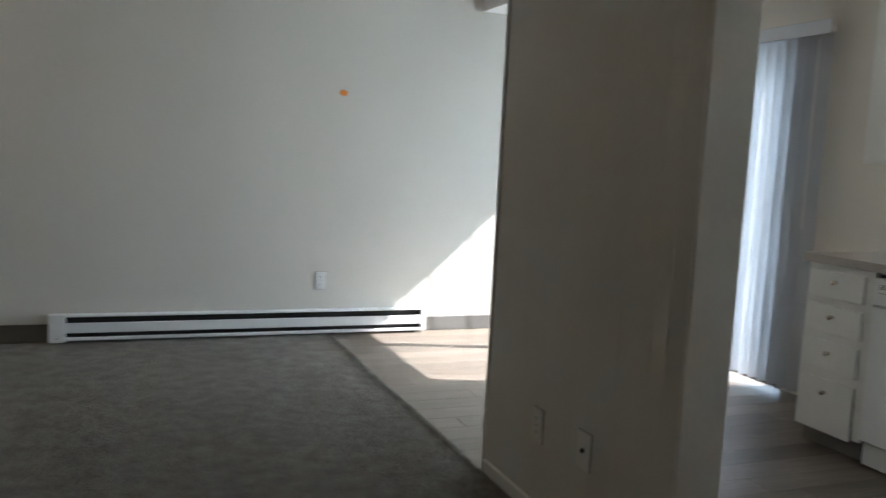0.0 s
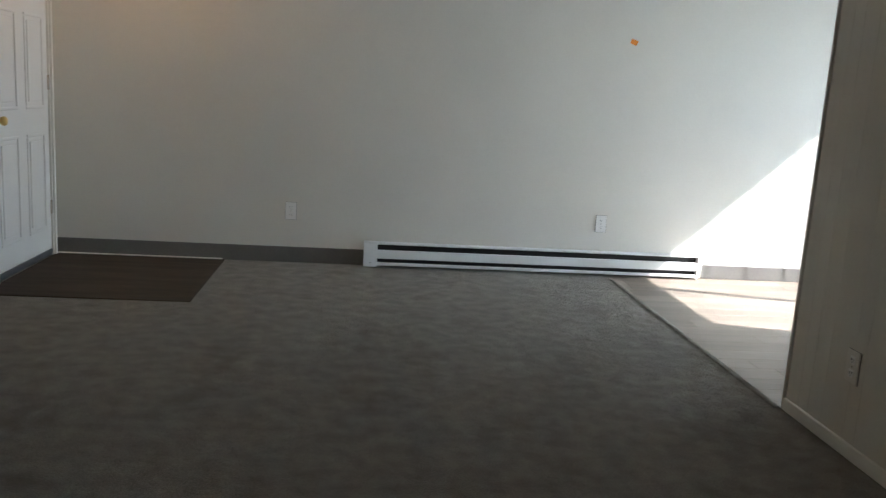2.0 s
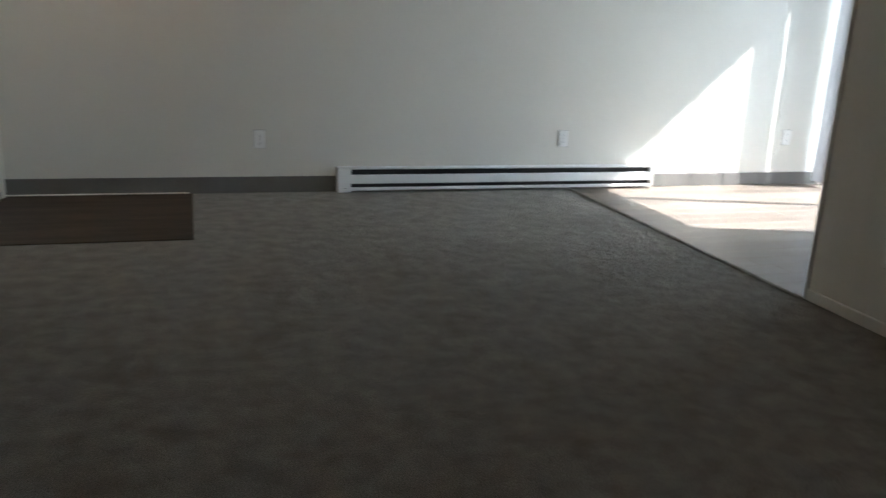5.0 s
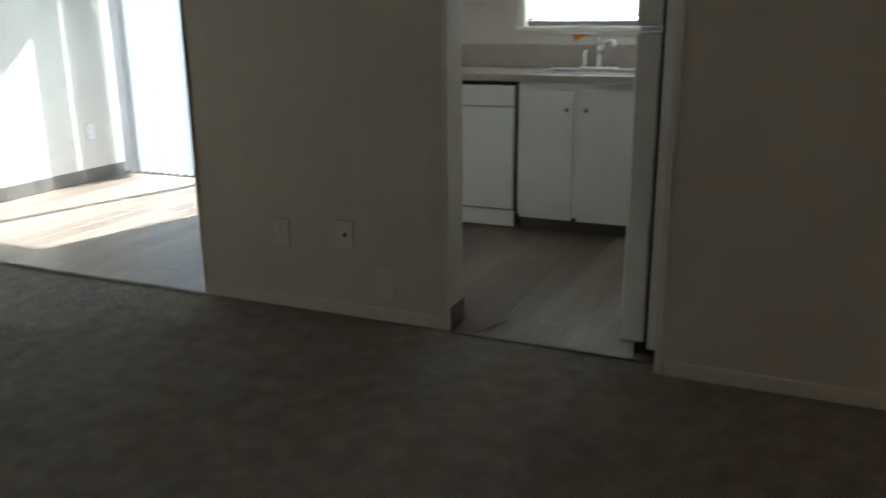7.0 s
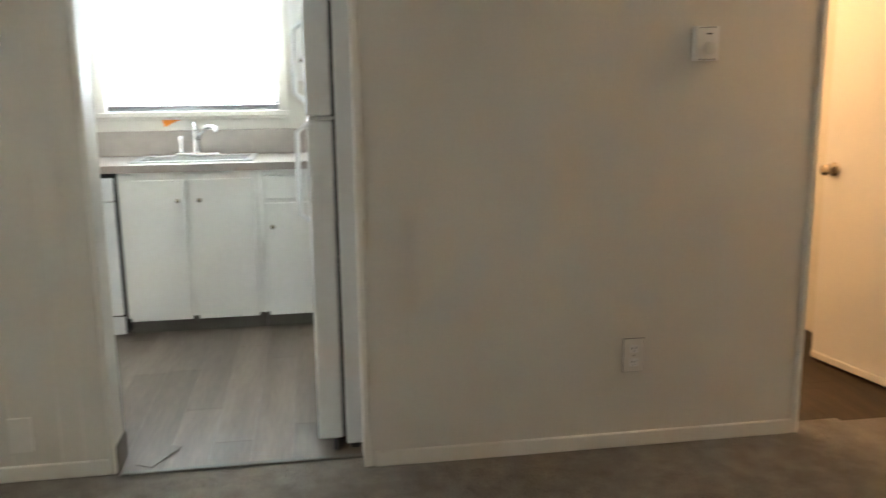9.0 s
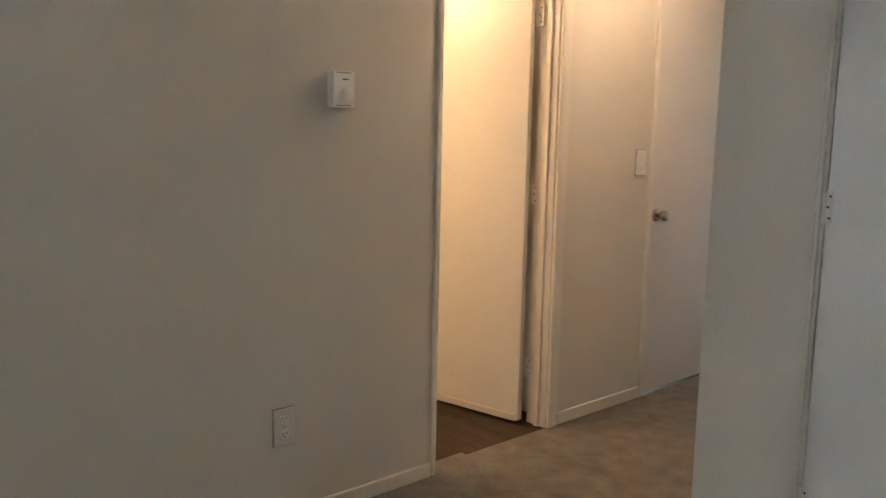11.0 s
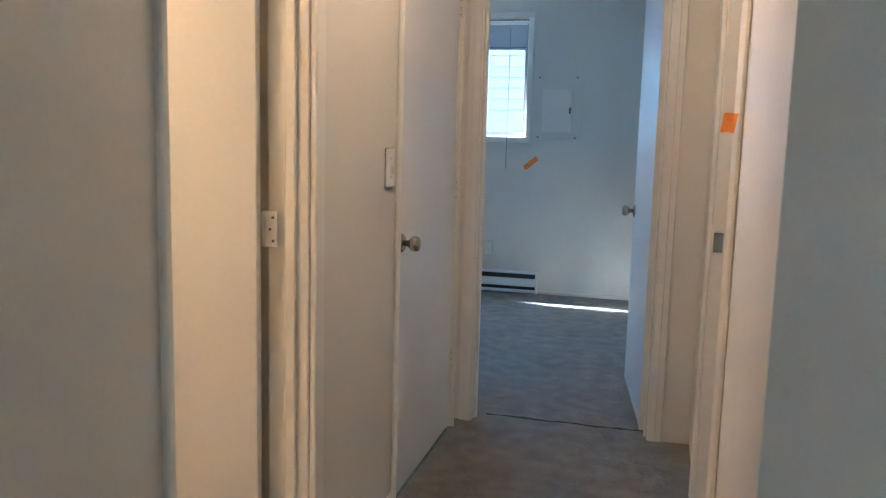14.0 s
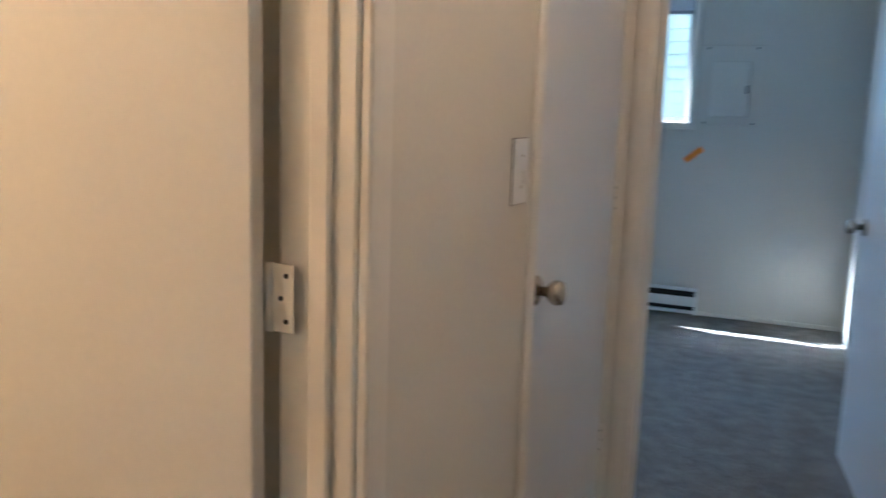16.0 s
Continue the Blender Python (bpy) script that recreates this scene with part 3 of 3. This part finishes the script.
def ragged_strip(name, x0, x1, y, w, mat, label, seed):
    """A thin uneven seam along x lying on the floor."""
    rng = random.Random(seed)
    bm = bmesh.new()
    n = 28
    rows = [[], []]
    yy = y
    for i in range(n + 1):
        yy = y + 0.6 * (yy - y) + rng.uniform(-.006, .006)
        ww = w * rng.uniform(.3, 1.3)
        for k in (0, 1):
            rows[k].append(bm.verts.new((x0 + (x1 - x0) * i / n, yy + (k - .5) * ww, 0.0015 + rng.uniform(0, .001))))
    for i in range(n):
        bm.faces.new((rows[0][i], rows[0][i + 1], rows[1][i + 1], rows[1][i]))
    r = bmesh.ops.extrude_face_region(bm, geom=list(bm.faces))
    bmesh.ops.translate(bm, vec=(0, 0, -0.0025), verts=[v for v in r["geom"] if isinstance(v, bmesh.types.BMVert)])
    return solid(name, bm, mat, label, "carpet seam", "structure")


ragged_strip("trim_carpet_seam", -0.93, -0.20, YE - .10, 0.016, M_VINYL_DARK, "dark frayed carpet seam in the bedroom doorway", 4)

# ---- patio door and vertical blinds ----
pd = thing("patio_door", pose(XE + .075, 3.005, 0), "aluminium sliding glass patio door", "patio door")
for y0, y1, name in ((-0.943, -0.90, "jamb"), (0.90, 0.943, "jamb"), (-0.03, 0.03, "meeting_stile")):
    part(name, box(-0.04, 0.04, y0, y1, 0.0, 2.036, 0.004), M_ALU, pd)
part("head", box(-0.04, 0.04, -0.899, 0.899, 1.99, 2.036, 0.004), M_ALU, pd)
part("track", box(-0.05, 0.05, -0.899, 0.899, 0.0, 0.03, 0.004), M_ALU, pd)
for y0, y1 in ((-0.899, -0.031), (0.031, 0.899)):
    g = part("pane", box(-0.003, 0.003, y0, y1, 0.031, 1.989), M_GLASS, pd)
    g.visible_shadow = False
blind = thing("vertical_blind", pose(XE - .075, 1.86, 0), "white vertical blind slats hanging over the patio door", "blind")
part("headrail", box(-0.025, 0.025, -0.02, 2.11, 2.12, 2.16, 0.004), M_WHITE, blind)
part("valance", box(-0.055, -0.045, -0.06, 2.12, 2.10, 2.18, 0.003), M_BLIND, blind, "white valance strip")
nslat = 26
slat_bm = bmesh.new()
for_z = (0.035, 2.12)
sect = [(-0.0445 + 0.089 * i / 6, 0.006 * (1 - ((i - 3) / 3) ** 2)) for i in range(7)]
front = [[slat_bm.verts.new((u, v, z)) for u, v in sect] for z in for_z]
back = [[slat_bm.verts.new((u, v + .0009, z)) for u, v in sect] for z in for_z]
for i in range(6):
    slat_bm.faces.new((front[0][i], front[0][i + 1], front[1][i + 1], front[1][i]))
    slat_bm.faces.new((back[0][i + 1], back[0][i], back[1][i], back[1][i + 1]))
for f in slat_bm.faces:
    f.smooth = True
slat_me = mesh_of("slat", slat_bm, M_BLIND)
SLAT_TURN = -15.0
for i in range(nslat):
    s = new("slat", slat_me)
    s.parent = blind
    turn = SLAT_TURN + random.uniform(-3, 3)
    if i > 23:
        turn = -70
    s.matrix_basis = pose(0, 0.02 + i * 0.081, 0, 0, 0, turn)
part("wand", tube([(-0.04, 0.03, 2.08), (-0.045, 0.025, 1.0)], 0.005), M_PLASTIC, blind)
trim("trim_patio_door", [(XE - .012, XE - .001, 1.99, 2.055, 0, 2.13), (XE - .012, XE - .001, 2.056, FY - .002, 2.065, 2.13)], label="cream casing of the patio door")

# ---- windows ----
def sash_window(name, m, w, h, label, rail=True):
    """Sliding window along its own x, outer side towards +y, sill at z = 0."""
    win = thing(name, m, label, "window")
    for x0, x1, z0, z1 in ((0, w, 0, .035), (0, w, h - .035, h), (0, .035, .036, h - .036), (w - .035, w, .036, h - .036)):
        part("frame", box(x0, x1, 0.06, 0.11, z0, z1, 0.003), M_ALU, win)
    if rail:
        part("meeting_rail", box(w / 2 - .018, w / 2 + .018, 0.065, 0.105, .036, h - .036, 0.003), M_ALU, win)
    g = part("pane", box(.036, w - .036, 0.083, 0.087, .036, h - .036), M_GLASS, win)
    g.visible_shadow = False
    for x0, x1, z0, z1 in ((-.05, w + .05, -.05, -.002), (-.05, w + .05, h + .002, h + .05), (-.05, -.002, -.001, h + .001), (w + .002, w + .05, -.001, h + .001)):
        part("casing", box(x0, x1, -0.014, -0.001, z0, z1, 0.003), M_TRIM, win)
    return win


def mini_blind(name, m, w, top, bottom, label, tilt, pitch=0.0215, cords=True, mat=None):
    """Horizontal mini blind; slats from top down to bottom; own y = 0 plane."""
    b = thing(name, m, label, "blind")
    part("headrail", box(0, w, -0.014, 0.014, top, top + .028, 0.002), M_WHITE, b)
    bm = bmesh.new()
    prof = [(-0.0125, 0.0), (-0.006, 0.0022), (0.0, 0.003), (0.006, 0.0022), (0.0125, 0.0)]
    rows = [[bm.verts.new((x, y, z)) for y, z in prof] for x in (0.004, w - .004)]
    for i in range(4):
        bm.faces.new((rows[0][i], rows[0][i + 1], rows[1][i + 1], rows[1][i]))
    me = mesh_of("slat", bm, mat or M_MINI)
    n = int((top - bottom) / pitch)
    for i in range(n):
        s = new("slat", me)
        s.parent = b
        s.matrix_basis = pose(0, 0, top - .012 - i * pitch, tilt + random.uniform(-4, 4))
    part("bottom_rail", box(0.002, w - .002, -0.012, 0.012, bottom - .026, bottom - .002, 0.003), M_ALU, b, "dark bottom rail")
    if cords:
        part("cord", tube([(w * .12, -0.018, top), (w * .12, -0.018, bottom - .3)], 0.0022, 6), M_ALU, b, "thin pull cord")
    for q in (.2, .8):
        part("ladder", tube([(w * q, -0.013, top), (w * q, -0.013, bottom)], 0.0012, 6), M_MINI, b)
    return b


kw = sash_window("window_kitchen", pose(XE, 0.465, 1.2, 0, 0, -90), 1.005, 0.92, "kitchen window with an aluminium frame", rail=False)
mini_blind("kitchen_blind", pose(XE + .03, 0.460, 0, 0, 0, -90), 0.995, 2.085, 1.235, "white horizontal mini blind, lowered", -50, pitch=0.0185, cords=False)
trim("sill_kitchen", [(XE - .03, XE + .05, -0.60, 0.525, 1.165, 1.198)], label="white kitchen window sill")
sash_window("window_bedroom", pose(2.06, YW, 1.29, 0, 0, 180), 1.905, 0.935, "bedroom window with a dark aluminium frame")
mini_blind("bedroom_blind", pose(2.05, YW - .035, 0, 0, 0, 180), 1.885, 2.185, 2.01, "white mini blind pulled up", 50, pitch=0.0085, mat=M_MINI_DIM)
bm_cord = tube([(0.30, YW + .018, 2.15), (0.30, YW + .018, 1.47), (0.303, YW + .018, 1.03)], 0.003, 6)
solid("blind_cord", bm_cord, M_ALU, "thin dark blind cord hanging below the window", "cord")
sash_window("window_second_bedroom", pose(-1.80, YW, 1.29, 0, 0, 180), 1.40, 0.935, "second bedroom window with a dark frame")
mini_blind("second_bedroom_blind", pose(-1.81, YW - .035, 0, 0, 0, 180), 1.38, 2.185, 2.03, "white mini blind pulled up", 50, pitch=0.0085, mat=M_MINI_DIM)

# ---- kitchen ----
XK = 1.695


def cabinet_knob(parent, y, z, x=XK - .018):
    m = Matrix.Translation((x, y, z)) @ pose(0, 0, 0, 0, -90)
    part("knob", lathe([(0.0, 0), (0.008, 0), (0.006, 0.010), (0.011, 0.016), (0.0125, 0.022), (0.009, 0.027), (0.0, 0.028)], m, 14), M_NICKEL, parent, "small metal knob")


def base_cabinet(y0, y1, label):
    c = thing("base_cabinet", pose(0, -0.025, 0), label, "cabinet", "kitchen base cabinets")
    part("body", box(XK, XE - .004, y0, y1, 0.10, 0.895, 0.002), M_CAB, c)
    part("toe_kick", box(XK + .06, XE - .01, y0 + .002, y1 - .002, 0.0, 0.099), M_COVE, c, "dark grey toe kick")
    return c


def front(c, name, y0, y1, z0, z1, ky, kz):
    d = part(name, box(XK - .019, XK - .001, y0, y1, z0, z1, 0.005, 2), M_CAB, c)
    cabinet_knob(d, ky, kz)


c1 = base_cabinet(0.945, 1.335, "white cabinet with four drawers at the counter's end")
for z0, z1 in ((0.735, 0.865), (0.565, 0.70), (0.385, 0.53), (0.09, 0.345)):
    front(c1, "drawer", 0.99, 1.315, z0, z1, 1.15, (z0 + z1) / 2 + .015 + (0.05 if z0 < .1 else 0))
c2 = base_cabinet(-0.415, 0.325, "white two-door cabinet under the sink")
front(c2, "door", -0.018, 0.308, 0.085, 0.855, 0.018, 0.745)
front(c2, "door", -0.378, -0.052, 0.085, 0.855, -0.095, 0.745)
c3 = base_cabinet(-0.86, -0.417, "white cabinet with a drawer over a door")
front(c3, "door", -0.84, -0.435, 0.085, 0.715, -0.472, 0.585)
front(c3, "drawer", -0.84, -0.435, 0.735, 0.865, -0.62, 0.80)

dw = thing("dishwasher", pose(0, -0.025, 0), "white built-in dishwasher under the counter", "dishwasher")
part("body", box(XK + .01, XE - .01, 0.332, 0.938, 0.02, 0.885), M_BLACK, dw, "dark body seen round the door")
part("door", box(XK - .022, XK + .009, 0.345, 0.928, 0.125, 0.745, 0.006, 2), M_WHITE, dw)
cp = part("control_panel", box(XK - .026, XK + .009, 0.345, 0.928, 0.750, 0.872, 0.006, 2), M_WHITE, dw)
part("vent_slots", boxes([(XK - .0275, XK - .0255, 0.80, 0.90, 0.842 - i * .008, 0.845 - i * .008) for i in range(3)]), M_BLACK, cp, "dark vent slots")
part("handle", box(XK - .034, XK - .026, 0.52, 0.76, 0.855, 0.871, 0.004), M_WHITE, cp)
part("lettering_bar", box(XK - .0268, XK - .0255, 0.84, 0.90, 0.806, 0.808), M_DARK, cp)
part("kick_plate", box(XK + .004, XK + .02, 0.345, 0.928, 0.012, 0.112, 0.003), M_WHITE, dw)

top = thing("worktop", pose(0, -0.025, 0), "grey-beige laminate worktop with upstand", "worktop")
SY0, SY1, SX0, SX1 = -0.36, 0.26, 1.80, 2.22
part("counter", boxes([(XK - .03, SX0, -0.87, 1.352, 0.897, 0.937), (SX1, XE - .002, -0.87, 1.352, 0.897, 0.937), (SX0, SX1, -0.87, SY0, 0.897, 0.937), (SX0, SX1, SY1, 1.352, 0.897, 0.937)]), M_COUNTER, top)
part("upstand", box(XE - .018, XE - .001, -0.87, 1.352, 0.938, 1.087, 0.003), M_COUNTER, top)

sink = thing("kitchen_sink", pose(0, -0.025, 0), "stainless steel sink with chrome tap", "sink")
part("rim", boxes([(SX0 - .02, SX0 + .02, SY0 - .02, SY1 + .02, 0.938, 0.946), (SX1 - .06, SX1 + .02, SY0 - .02, SY1 + .02, 0.938, 0.946), (SX0 + .02, SX1 - .06, SY0 - .02, SY0 + .02, 0.938, 0.946), (SX0 + .02, SX1 - .06, SY1 - .02, SY1 + .02, 0.938, 0.946)], 0.002), M_STEEL, sink)
part("bowl", boxes([(SX0 + .015, SX0 + .022, SY0 + .015, SY1 - .015, 0.76, 0.937), (SX1 - .065, SX1 - .058, SY0 + .015, SY1 - .015, 0.76, 0.937), (SX0 + .022, SX1 - .065, SY0 + .015, SY0 + .022, 0.76, 0.937), (SX0 + .022, SX1 - .065, SY1 - .022, SY1 - .015, 0.76, 0.937), (SX0 + .022, SX1 - .065, SY0 + .022, SY1 - .022, 0.755, 0.762)]), M_STEEL, sink)
tap = part("tap", box(2.165, 2.215, -0.16, 0.09, 0.946, 0.962, 0.006, 2), M_CHROME, sink, "chrome tap with a side spray")
part("tap_body", lathe([(0.026, 0), (0.022, 0.02), (0.019, 0.09), (0.022, 0.11), (0.016, 0.125), (0.008, 0.13)], Matrix.Translation((2.19, -0.035, 0.962))), M_CHROME, tap)
sp = [(2.19, -0.035, 1.03), (2.16, -0.06, 1.075), (2.11, -0.10, 1.11), (2.05, -0.14, 1.118), (2.01, -0.165, 1.105), (2.005, -0.168, 1.085)]
part("spout", tube(sp, [0.014, 0.014, 0.013, 0.012, 0.013, 0.012]), M_CHROME, tap)
part("lever", tube([(2.19, -0.035, 1.09), (2.19, -0.028, 1.12), (2.18, -0.02, 1.135)], [0.014, 0.010, 0.006]), M_CHROME, tap)
part("side_spray", lathe([(0.018, 0), (0.014, 0.015), (0.011, 0.04), (0.016, 0.075), (0.012, 0.095), (0.0, 0.097)], Matrix.Translation((2.19, 0.055, 0.962))), M_CHROME, tap)


def wall_cabinet(y0, y1, z0, z1, doors, label):
    c = thing("wall_cabinet", pose(0, -0.025, 0), label, "cabinet", "kitchen wall cabinets")
    part("body", box(2.0, XE - .002, y0, y1, z0, z1, 0.002), M_CAB, c)
    n, w = doors, (y1 - y0) / doors
    for i in range(n):
        d = part("door", box(1.981, 1.999, y0 + i * w + .015, y0 + (i + 1) * w - .015, z0 + .012, z1 - .02, 0.005, 2), M_CAB, c)
        cabinet_knob(d, y0 + i * w + (w - .06 if i % 2 == 0 else .06), z0 + .11, 1.981)
    return c


wall_cabinet(0.56, 1.36, 1.385, 2.35, 2, "white wall cabinet beside the kitchen window")
wall_cabinet(-1.05, -0.60, 1.37, 2.35, 1, "white wall cabinet with one door")

fr = thing("refrigerator", pose(0, 0, 0), "white top-freezer refrigerator with its door edge showing", "refrigerator")
part("body", box(0.0, 0.74, -1.48, -0.806, 0.03, 1.70, 0.008, 2), M_WHITE, fr)
for z0, z1 in ((0.055, 1.215), (1.235, 1.695)):
    d = part("door", box(-0.002, 0.742, -0.795, -0.705, z0, z1, 0.012, 3), M_WHITE, fr)
    hz = (z1 - .45, z1 - .04) if z0 < 1 else (z0 + .04, z0 + .36)
    part("handle", tube([(0.68, -0.705, hz[0]), (0.68, -0.665, hz[0] + .03), (0.68, -0.662, (hz[0] + hz[1]) / 2), (0.68, -0.665, hz[1] - .03), (0.68, -0.705, hz[1])], 0.012), M_WHITE, d, "white bar handle")
part("gasket_or_shade_line", box(0.006, 0.734, -0.8055, -0.7955, 0.06, 1.69), M_DARK, fr, "grey door gasket")
part("middle_hinge", box(-0.006, 0.06, -0.80, -0.72, 1.219, 1.231, 0.002), M_STEEL, fr, "steel centre hinge")
part("base_grille", box(0.01, 0.73, -0.775, -0.76, 0.004, 0.052, 0.003), M_DARK, fr, "dark base grille")
for x in (0.05, 0.68):
    for y in (-0.84, -1.43):
        part("foot", lathe([(0.02, 0.0), (0.02, 0.02), (0.012, 0.032)], Matrix.Translation((x, y, 0)), 10), M_BLACK, fr)

# entry vinyl
solid("entry_floor_patch", box(XL + .002, -2.88, 2.74, FY - .024, 0.001, 0.006, 0.002), M_VINYL_DARK, "dark brown vinyl patch inside the entry door", "floor covering", "structure")

# loose piece of floor vinyl at the kitchen jamb
bm = box(0.0, 0.17, -0.07, 0.0, 0.0, 0.003, 0.001)
for v in bm.verts:
    v.co.z += 0.006 * max(0.0, v.co.x / 0.17) ** 2
lv = solid("loose_vinyl_piece", bm, M_VINYL, "curled loose strip of grey vinyl beside the jamb", "floor scrap")
lv.matrix_basis = pose(0.02, -0.05, 0.001, 0, 0, -28)

# ---- outside ----
# unseen strip, sized to leave only a thin sun patch on the bedroom floor
solid("sun_trim_eave", box(-4.2, 3.0, YW - .235, YW - .142, 2.38, 2.46, 0.01), M_TRIM, "unseen strip added over the bedroom windows to cut the sun", "eave", "structure")
solid("ground", box(-60, 60, -60, 60, -0.6, -0.35), M_GROUND, "dry pale ground outside", "ground", "structure")
solid("patio_slab", box(XE + .16, 5.0, 1.2, 5.0, -0.34, -0.06, 0.01), material("concrete", (0.30, 0.29, 0.27), 0.9, scale=2, amount=0.15, fine=60, bump=0.3), "pale concrete patio slab", "patio", "structure")
house = thing("neighbour_house", pose(0, -12.4, -0.35), "pale neighbouring house with horizontal siding", "house")
part("wall", box(-9, 1.40, -4, 0, 0, 3.6), M_SIDING, house)
bm = bmesh.new()
for i in range(26):
    z = 0.02 + i * .14
    vs = [bm.verts.new(p) for p in ((-9, 0.012, z + .14), (1.41, 0.012, z + .14), (1.41, 0.034, z), (-9, 0.034, z), (-9, 0.004, z), (1.41, 0.004, z))]
    bm.faces.new((vs[0], vs[1], vs[2], vs[3]))
    bm.faces.new((vs[3], vs[2], vs[5], vs[4]))
part("siding", bm, M_SIDING, house)
part("corner_board", box(1.34, 1.44, -0.02, 0.045, 0, 3.6, 0.004), M_TRIM, house)
part("roof", box(-9.4, 1.8, -4.4, 0.4, 3.6, 3.8, 0.02), M_ROOF, house)


def bush(at, r, h, seed):
    rng = random.Random(seed)
    b = thing("bush", pose(*at), "leafy green bush outside the bedroom window", "bush")
    tr = bmesh.new()
    for k in range(6):
        a = rng.uniform(0, 6.28)
        pts = [(0, 0, 0), (math.cos(a) * r * .25, math.sin(a) * r * .25, h * .35), (math.cos(a) * r * .6, math.sin(a) * r * .6, h * .75)]
        t2 = tube(pts, [.05, .03, .012], 6)
        me = bpy.data.meshes.new("limb")
        t2.to_mesh(me)
        t2.free()
        tr.from_mesh(me)
        bpy.data.meshes.remove(me)
    part("stems", tr, M_BARK, b)
    verts, faces = [], []
    for k in range(9000):
        d = Vector((rng.gauss(0, 1), rng.gauss(0, 1), rng.gauss(0, 1))).normalized()
        q = rng.random() ** .45 * (0.72 + 0.35 * noise.noise(d * 2.2 + Vector((seed, 0, 0))))
        c = Vector((d.x * r * q, d.y * r * q, h * .55 + d.z * h * .5 * q))
        u = Vector((rng.gauss(0, 1), rng.gauss(0, 1), rng.gauss(0, .6))).normalized()
        v = u.orthogonal().normalized()
        s = rng.uniform(.03, .065)
        i = len(verts)
        verts += [c - u * s, c + v * s * .4, c + u * s, c - v * s * .4]
        faces.append((i, i + 1, i + 2, i + 3))
    me = bpy.data.meshes.new("foliage")
    me.from_pydata([tuple(v) for v in verts], [], faces)
    me.materials.append(M_LEAF)
    lf = new("foliage", me)
    lf.parent = b


bush((2.9, -12.3, -0.35), 1.7, 4.0, 3)
bush((5.2, -12.0, -0.35), 1.9, 4.2, 5)

# ---- panels and planks, piece by piece ----
ys = [0.026]
while ys[-1] < 1.245:
    ys.append(min(ys[-1] + random.choice((0.075, 0.10, 0.125, 0.16)), 1.263))
if ys[-1] - ys[-2] < 0.04:
    ys.pop(-2)
for a, b in zip(ys, ys[1:]):
    part("panel_board", box(XP, XP + .008, a + .0003, b - .0003, 0.0, CEIL - .004, 0.0006), M_PANEL, part_wall)


def planks(parent, x0, x1, y0, y1, mat, w=0.152, l=1.22, z=-0.010, thick=0.009):
    """Rows of planks along x with staggered ends."""
    y = y0
    cache = {}
    while y < y1 - .01:
        y2 = min(y + w, y1)
        x = x0 - random.uniform(0, l)
        while x < x1:
            p, q = max(x, x0), min(x + l, x1)
            if q - p > .02:
                key = (round(q - p, 3), round(y2 - y, 3))
                if key not in cache:
                    cache[key] = mesh_of("plank", box(0.0004, key[0] - .0004, 0.0004, key[1] - .0004, 0, thick, 0.0008), mat)
                o = new("plank", cache[key])
                o.parent = parent
                o.matrix_basis = pose(p, y, z)
            x += l
        y = y2


planks(kitchen_floor, -0.044, XE, -1.52, FY, M_VINYL)
planks(bath_floor, XH + .002, XE, -3.35, -1.62, M_VINYL_DARK, z=-0.012)
